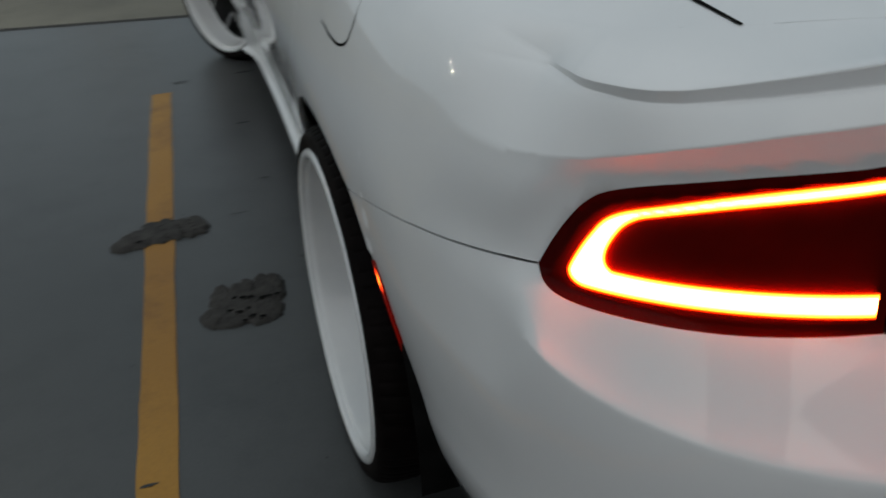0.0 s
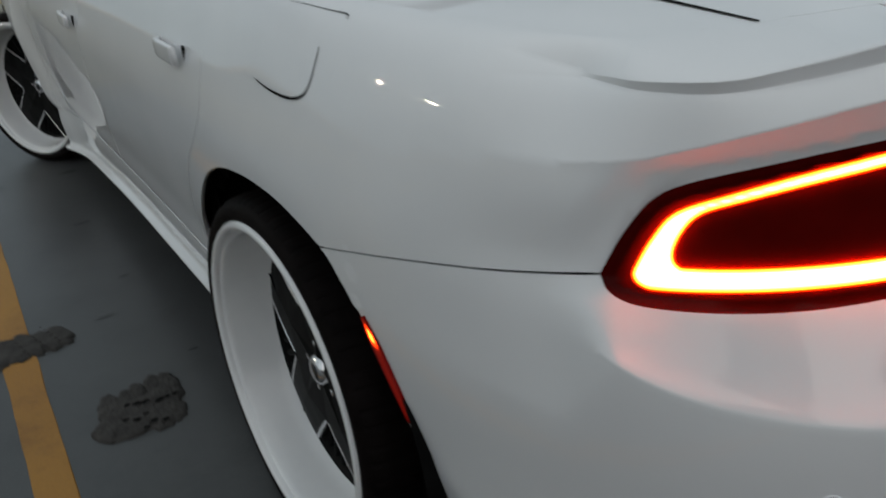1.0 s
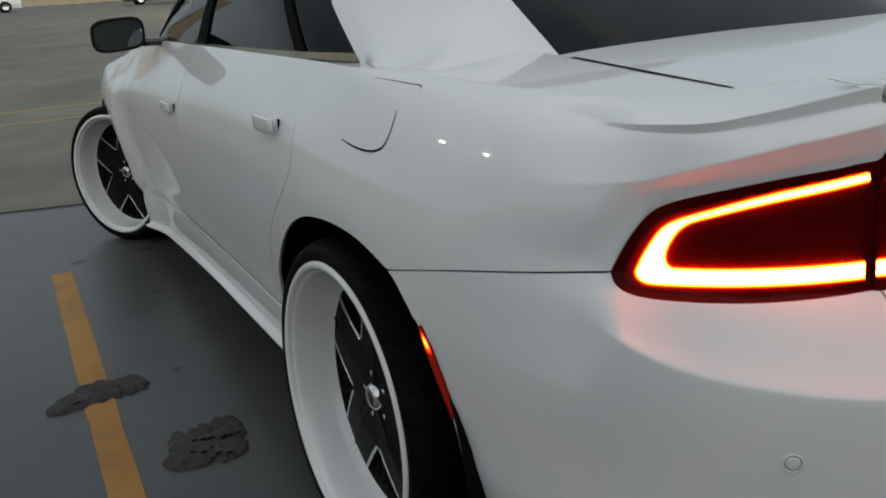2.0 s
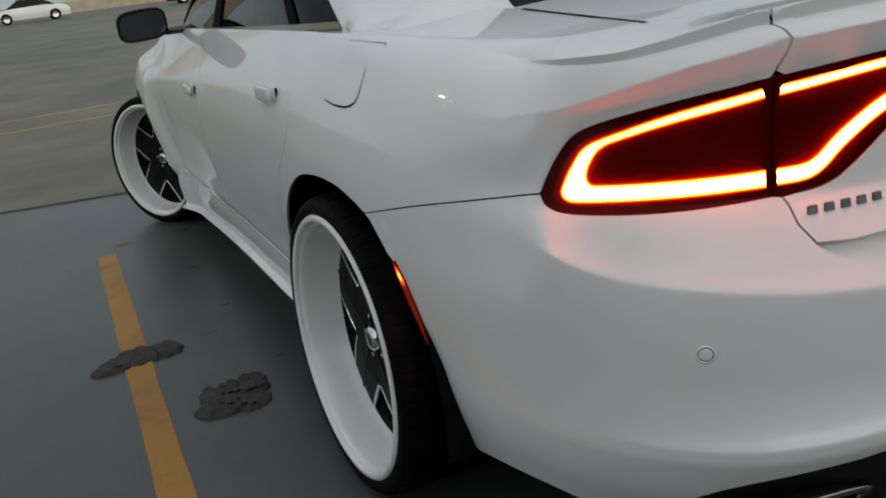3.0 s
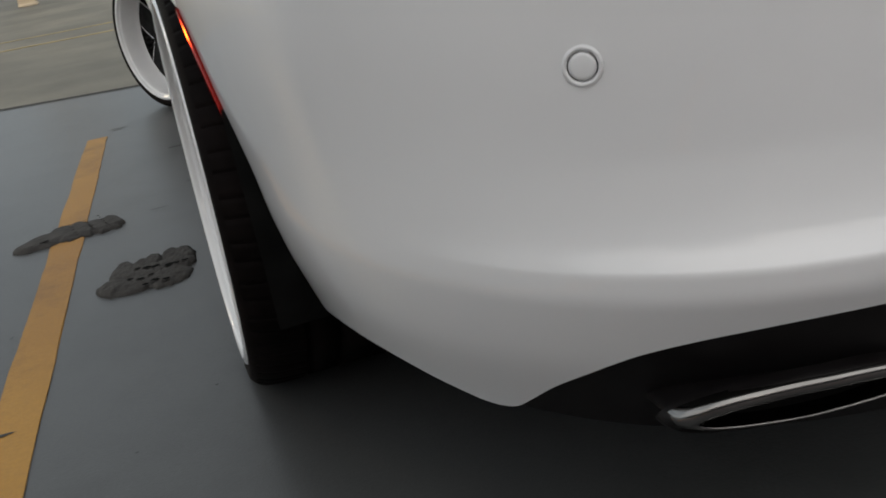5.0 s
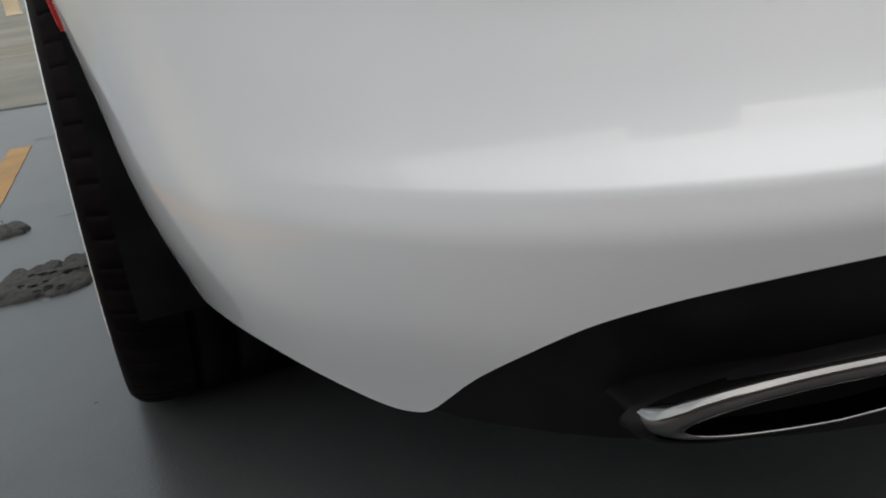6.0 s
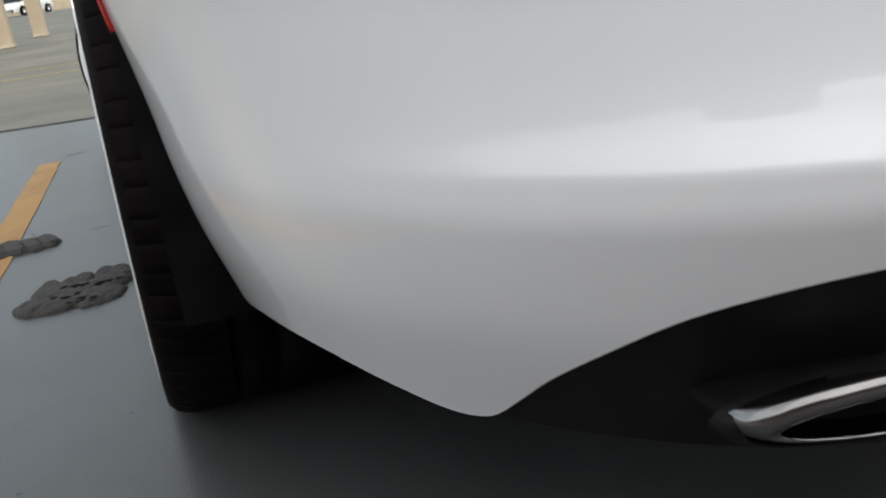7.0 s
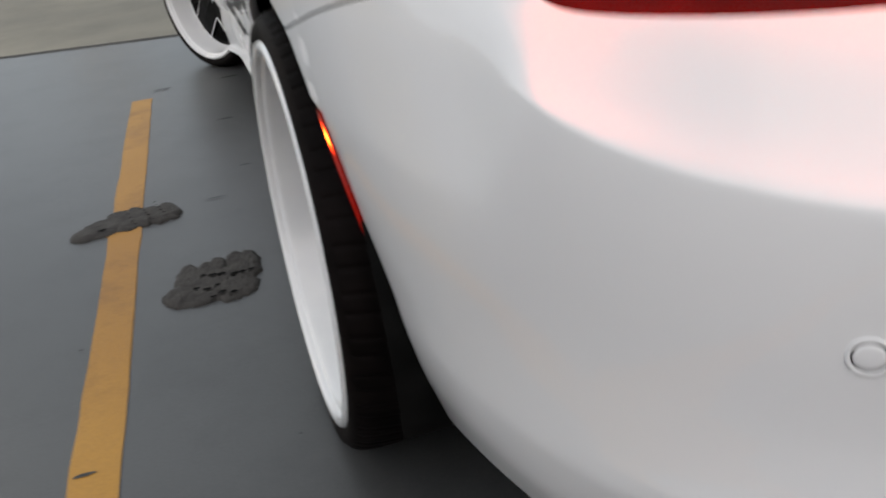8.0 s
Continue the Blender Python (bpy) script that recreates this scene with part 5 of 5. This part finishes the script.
    for k in range(5):
        a0 = step * k + 0.32
        lo_e, hi_e = [edge_at(a0 - step / 2, 1, f) for f in (0.0, 0.33, 0.66, 1.0)], [edge_at(a0 + step / 2, -1, f) for f in (1.0, 0.66, 0.33, 0.0)]
        arc = [(RB, a0 + (step / 2 - HALF) * q) for q in (-0.5, 0.0, 0.5)]
        loop = [(0.030, a0 - step / 2)] + lo_e + arc + hi_e + [(0.030, a0 + step / 2)]
        bm = bmesh.new()
        top = [bm.verts.new(face_at(r, a)) for r, a in loop]
        low = [bm.verts.new(face_at(r, a, 0.030)) for r, a in loop]
        mid = [bm.verts.new(face_at(r, a0, -0.005)) for r in (0.03, 0.13, 0.2, RB)]
        m = len(loop)
        # two flanks of the arm meet in a soft ridge
        bm.faces.new((top[0], top[1], mid[1], mid[0]))
        bm.faces.new((top[1], top[2], top[3], mid[2], mid[1]))
        bm.faces.new((top[3], top[4], top[5], top[6], mid[3], mid[2]))
        bm.faces.new((mid[3], top[6], top[7], top[8], top[9], mid[2]))
        bm.faces.new((mid[2], top[9], top[10], top[11], mid[1]))
        bm.faces.new((mid[1], top[11], top[12], mid[0]))
        for i in range(m):
            bm.faces.new((top[i], top[(i + 1) % m], low[(i + 1) % m], low[i]))
        sp = part("spoke", bm, BLACK_SATIN, hub, "broad satin black spoke", smooth=False)
        for sg, pts in ((1, lo_e), (-1, hi_e[::-1])):
            bm = bmesh.new()
            prev = None
            for r, a in pts:
                w = 0.0062 / r
                row = [bm.verts.new(face_at(r, a, 0.007)), bm.verts.new(face_at(r, a, -0.0015)), bm.verts.new(face_at(r, a + sg * w, -0.0024)), bm.verts.new(face_at(r, a + sg * (w + 0.004), 0.001))]
                if prev:
                    for i in range(3):
                        bm.faces.new((prev[i], prev[i + 1], row[i + 1], row[i]))
                prev = row
            part("milled_edge", bm, MILLED, sp, "bright milled edge")
        # thin bars deep in the window beside the arm
        for off in (-0.24, -0.12, 0.0, 0.12, 0.24):
            aa = a0 + step / 2 + off
            bm = bmesh.new()
            prev = None
            for r in (0.14 + 0.25 * abs(off), 0.20, RB + 0.004):
                c, sn = math.cos(aa), math.sin(aa)
                row = [bm.verts.new((ZS + 0.016 + dx, r * c - q * 0.0055 * sn, r * sn + q * 0.0055 * c)) for q, dx in ((-1, 0.03), (-1, 0.003), (0, 0.0), (1, 0.003), (1, 0.03))]
                if prev:
                    for i in range(4):
                        bm.faces.new((prev[i], prev[i + 1], row[i + 1], row[i]))
                prev = row
            part("window_bar", bm, BLACK_SATIN, hub, "thin dark bar behind the spokes")
    part("brake_disc", lathe_bm([(0.06, 0.165), (0.19, 0.165), (0.19, 0.185), (0.06, 0.185)], 64, True), BLACK_PLASTIC, hub, "dark brake disc")
    part("hub_plate", lathe_bm([(0.0001, 0.085), (0.05, 0.086), (0.068, 0.092), (0.072, 0.112), (0.20, 0.126), (0.262, 0.128), (0.262, 0.16)], 64), BLACK_SATIN, hub, "black hub and backing")
    cap = part("centre_cap", lathe_bm([(0.0001, 0.066), (0.020, 0.066), (0.026, 0.069), (0.031, 0.076), (0.033, 0.09)], 48), CHROME, hub, "chrome centre cap")
    part("cap_badge", lathe_bm([(0.0001, 0.0645), (0.016, 0.0645), (0.018, 0.0665)], 40), BLACK_GLOSS, cap, "dark round badge")
    for k in range(5):
        a = 2 * math.pi * k / 5
        nut = part("wheel_nut", lathe_bm([(0.0001, 0.078), (0.007, 0.078), (0.0085, 0.082), (0.0085, 0.095)], 6), CHROME, hub)
        nut.matrix_basis = Matrix.Translation((0, 0.050 * math.cos(a), 0.050 * math.sin(a)))
    hub.matrix_basis = name_pose
    return hub


def wheel_pose(sx, y, camber, toe, spin, x=0.942):
    m = Matrix.Translation((sx * x, y, R_T - 0.004))   # the tyre is pressed flat a little
    if sx > 0:
        m = m @ Matrix.Rotation(math.pi, 4, "Z")
    return m @ Matrix.Rotation(radians(toe), 4, "Z") @ Matrix.Rotation(radians(camber), 4, "Y") @ Matrix.Rotation(radians(spin), 4, "X")


w1 = wheel(wheel_pose(-1, 1.098, 2.0, 2.1, 4), -1)
for sx, y, cmb, toe, spin, xx in ((1, 1.098, 2.0, -2.1, 40, 0.948), (-1, 4.14, 1.5, 31.0, 8, 1.005), (1, 4.14, 1.5, 24.0, 5, 0.90)):
    copy_thing(w1, wheel_pose(sx, y, cmb, toe, spin, xx))

# wheel-house liners and floor pan
for y in (1.10, 4.14):
    for sx in (-1, 1):
        bm = bmesh.new()
        prev = None
        for k in range(25):
            a = radians(-12 + 204 * k / 24)
            row = [bm.verts.new((sx * x, y + (0.445 * (1.16 if y < 2 and math.cos(a) > 0 else 1.05)) * math.cos(a), 0.355 + 0.425 * math.sin(a))) for x in (0.885 if y < 2 and math.cos(a) > 0.5 else 0.90, 0.72, 0.55)]
            if prev:
                for i in range(2):
                    bm.faces.new((prev[i], prev[i + 1], row[i + 1], row[i]))
            prev = row
        part("wheel_liner", bm, GAP, car, "black wheel-house liner")
part("floor_pan", box_bm(-0.72, 0.72, 0.45, 4.6, 0.20, 0.34, 0.03, 2), GAP, car, "black underbody")
part("axle", box_bm(-0.75, 0.75, 1.03, 1.17, 0.30, 0.42, 0.03, 2), GAP, car, "black rear axle")


# ---- far things on the deck ----
def parked_car(name_pose, paint, label, tall=0.0):
    """A small parked car: body, glasshouse, wheels."""
    c = empty("parked_car", label, "car", group="cars parked across the aisle")
    bm = bmesh.new()
    prev = None
    outline = ((0.0, 0.30, 0.62), (0.05, 0.55, 0.80), (0.6, 0.80 + tall * 0.3, 0.86), (1.3, 0.92 + tall * 0.2, 0.88), (3.2, 0.96 + tall * 0.2, 0.88), (4.2, 0.90 + tall * 0.3, 0.86), (4.55, 0.70, 0.78), (4.6, 0.35, 0.62))
    for y, top, w in outline:
        row = [bm.verts.new((x, y - 2.3, z)) for x, z in ((-w + 0.05, 0.22), (-w, 0.45), (-w + 0.02, top - 0.12), (-w + 0.14, top), (w - 0.14, top), (w - 0.02, top - 0.12), (w, 0.45), (w - 0.05, 0.22))]
        if prev:
            for i in range(7):
                bm.faces.new((prev[i], prev[i + 1], row[i + 1], row[i]))
        else:
            bm.faces.new(row)
        prev = row
    bm.faces.new(prev)
    part("body", bm, paint, c)
    bm = bmesh.new()
    prev = None
    for y, top, w in ((1.0 - tall, 0.94, 0.74), (1.7 - tall, 1.38 + tall * 0.3, 0.60), (2.9, 1.40 + tall * 0.35, 0.60), (3.7, 0.95, 0.72)):
        row = [bm.verts.new((x, y - 2.3, z)) for x, z in ((-0.76, 0.90), (-w, top), (w, top), (0.76, 0.90))]
        if prev:
            for i in range(3):
                bm.faces.new((prev[i], prev[i + 1], row[i + 1], row[i]))
        prev = row
    part("glasshouse", bm, LIMO_GLASS, c, "dark glass", smooth=False)
    part("roof", box_bm(-0.58, 0.58, 1.65 - tall - 2.3, 0.65, 1.39 + tall * 0.32, 1.43 + tall * 0.35, 0.02, 2), paint, c)
    for x in (-0.86, 0.86):
        for y in (0.85, 3.65):
            bm = lathe_bm([(0.20, -0.09), (0.31, -0.10), (0.325, -0.05), (0.325, 0.05), (0.31, 0.10), (0.20, 0.09)], 32, True)
            w = part("tyre", bm, RUBBER, c)
            w.location = (x, y - 2.3, 0.325)
            part("rim", lathe_bm([(0.0001, -0.05), (0.06, -0.06), (0.19, -0.04), (0.21, -0.09), (0.21, 0.09), (0.19, 0.04), (0.0001, 0.05)], 24), MILLED, w)
    c.matrix_basis = name_pose
    return c


def on_deck(x, y, rz=0.0, pitch=0.0):
    return pose(x, y, float(deck_z(y)), pitch, 0, rz)


parked_car(on_deck(-1.5, 59, -88), FAR_WHITE, "white saloon parked side-on across the deck")
parked_car(on_deck(-8.0, 68, -30), FAR_WHITE, "white hatchback parked at an angle beyond the columns", 0.3)
parked_car(on_deck(9.0, 58, 88), FAR_DARK, "dark grey tall car parked on the far side of the deck", 0.5)


def column(x, y, w, h, label):
    c = empty("column", label, "column", group="columns on the deck")
    z = float(deck_z(y))
    part("shaft", box_bm(-w / 2, w / 2, -w / 2, w / 2, 0, h, 0.03, 2), BEIGE, c)
    part("base_plate", box_bm(-w / 2 - 0.012, w / 2 + 0.012, -w / 2 - 0.012, w / 2 + 0.012, 0, 0.05, 0.01, 2), BEIGE, c)
    c.location = (x, y, z)


column(-2.86, 20.5, 0.30, 3.6, "square beige painted concrete column")
column(-3.15, 17.0, 0.30, 3.6, "square beige painted concrete column")

tagged(part("wall_north", box_bm(-60, 60, 74, 74.4, 1.2, 2.55, 0.03, 2), BEIGE, smooth=False), "beige concrete parapet at the far edge of the deck", "parapet", kind="structure")
# unseen wall, its height set by how much it dims the car's rear
tagged(part("wall_south", box_bm(-60, 60, -7.4, -7.1, -0.1, 2.9, 0.03, 2), GREY_WALL, smooth=False), "unseen grey concrete wall added behind the bays to dim the tail", "wall", kind="structure")
# unseen block, added to break the bright sky mirrored in the bumper's ledge
tagged(part("wall_south_tower", box_bm(-5.4, -2.3, -8.6, -7.05, -0.1, 4.4, 0.03, 2), GREY_WALL, smooth=False), "unseen grey block above the wall, added to notch the bumper's reflection", "wall", kind="structure")
tagged(part("wall_west", box_bm(-60.4, -60, -7.4, 74.4, -0.1, 3.25, 0.03, 2), BEIGE, smooth=False), "beige concrete parapet", "parapet", kind="structure")
tagged(part("wall_east", box_bm(60, 60.4, -7.4, 74.4, -0.1, 3.25, 0.03, 2), BEIGE, smooth=False), "beige concrete parapet", "parapet", kind="structure")


def lamp_post(x, y, turn, power, label):
    """A pole with two flat square heads, lit."""
    c = empty("lamp_post", label, "lamp post", group="deck lamp posts")
    part("pole", lathe_pole(0.07, 0.05, 5.6), MILLED, c)
    part("base", box_bm(-0.2, 0.2, -0.2, 0.2, 0, 0.5, 0.04, 2), BEIGE, c)
    part("cross_arm", box_bm(-0.75, 0.75, -0.04, 0.04, 5.5, 5.58, 0.01, 1), MILLED, c)
    for s in (-1, 1):
        h = part("head", box_bm(s * 0.75 - 0.22, s * 0.75 + 0.22, -0.22, 0.22, 5.46, 5.58, 0.02, 2), BLACK_PLASTIC, c)
        part("lit_panel", box_bm(s * 0.75 - 0.18, s * 0.75 + 0.18, -0.18, 0.18, 5.445, 5.458, 0.0), LAMP_GLOW, h, "warm white lit panel", smooth=False)
        lt = new("lamp_light", bpy.data.lights.new("lamp_light", "AREA"))
        lt.data.energy, lt.data.size, lt.data.color = power, 0.13, (1.0, 0.86, 0.58)
        lt.matrix_world = pose(x, y, float(deck_z(y)) + 5.43, 0, 0, turn) @ Matrix.Translation((s * 0.75, 0, 0))
    c.matrix_basis = on_deck(x, y, turn)


def lathe_pole(r0, r1, h):
    bm = bmesh.new()
    bmesh.ops.create_cone(bm, segments=20, radius1=r0, radius2=r1, depth=h, cap_ends=True)
    for v in bm.verts:
        v.co.z += h / 2
    return bm


lamp_post(-9.5, 10.5, 35, 75.0, "steel lamp post with two lit square heads")
lamp_post(13.0, 36.0, -10, 600.0, "steel lamp post with two lit square heads")
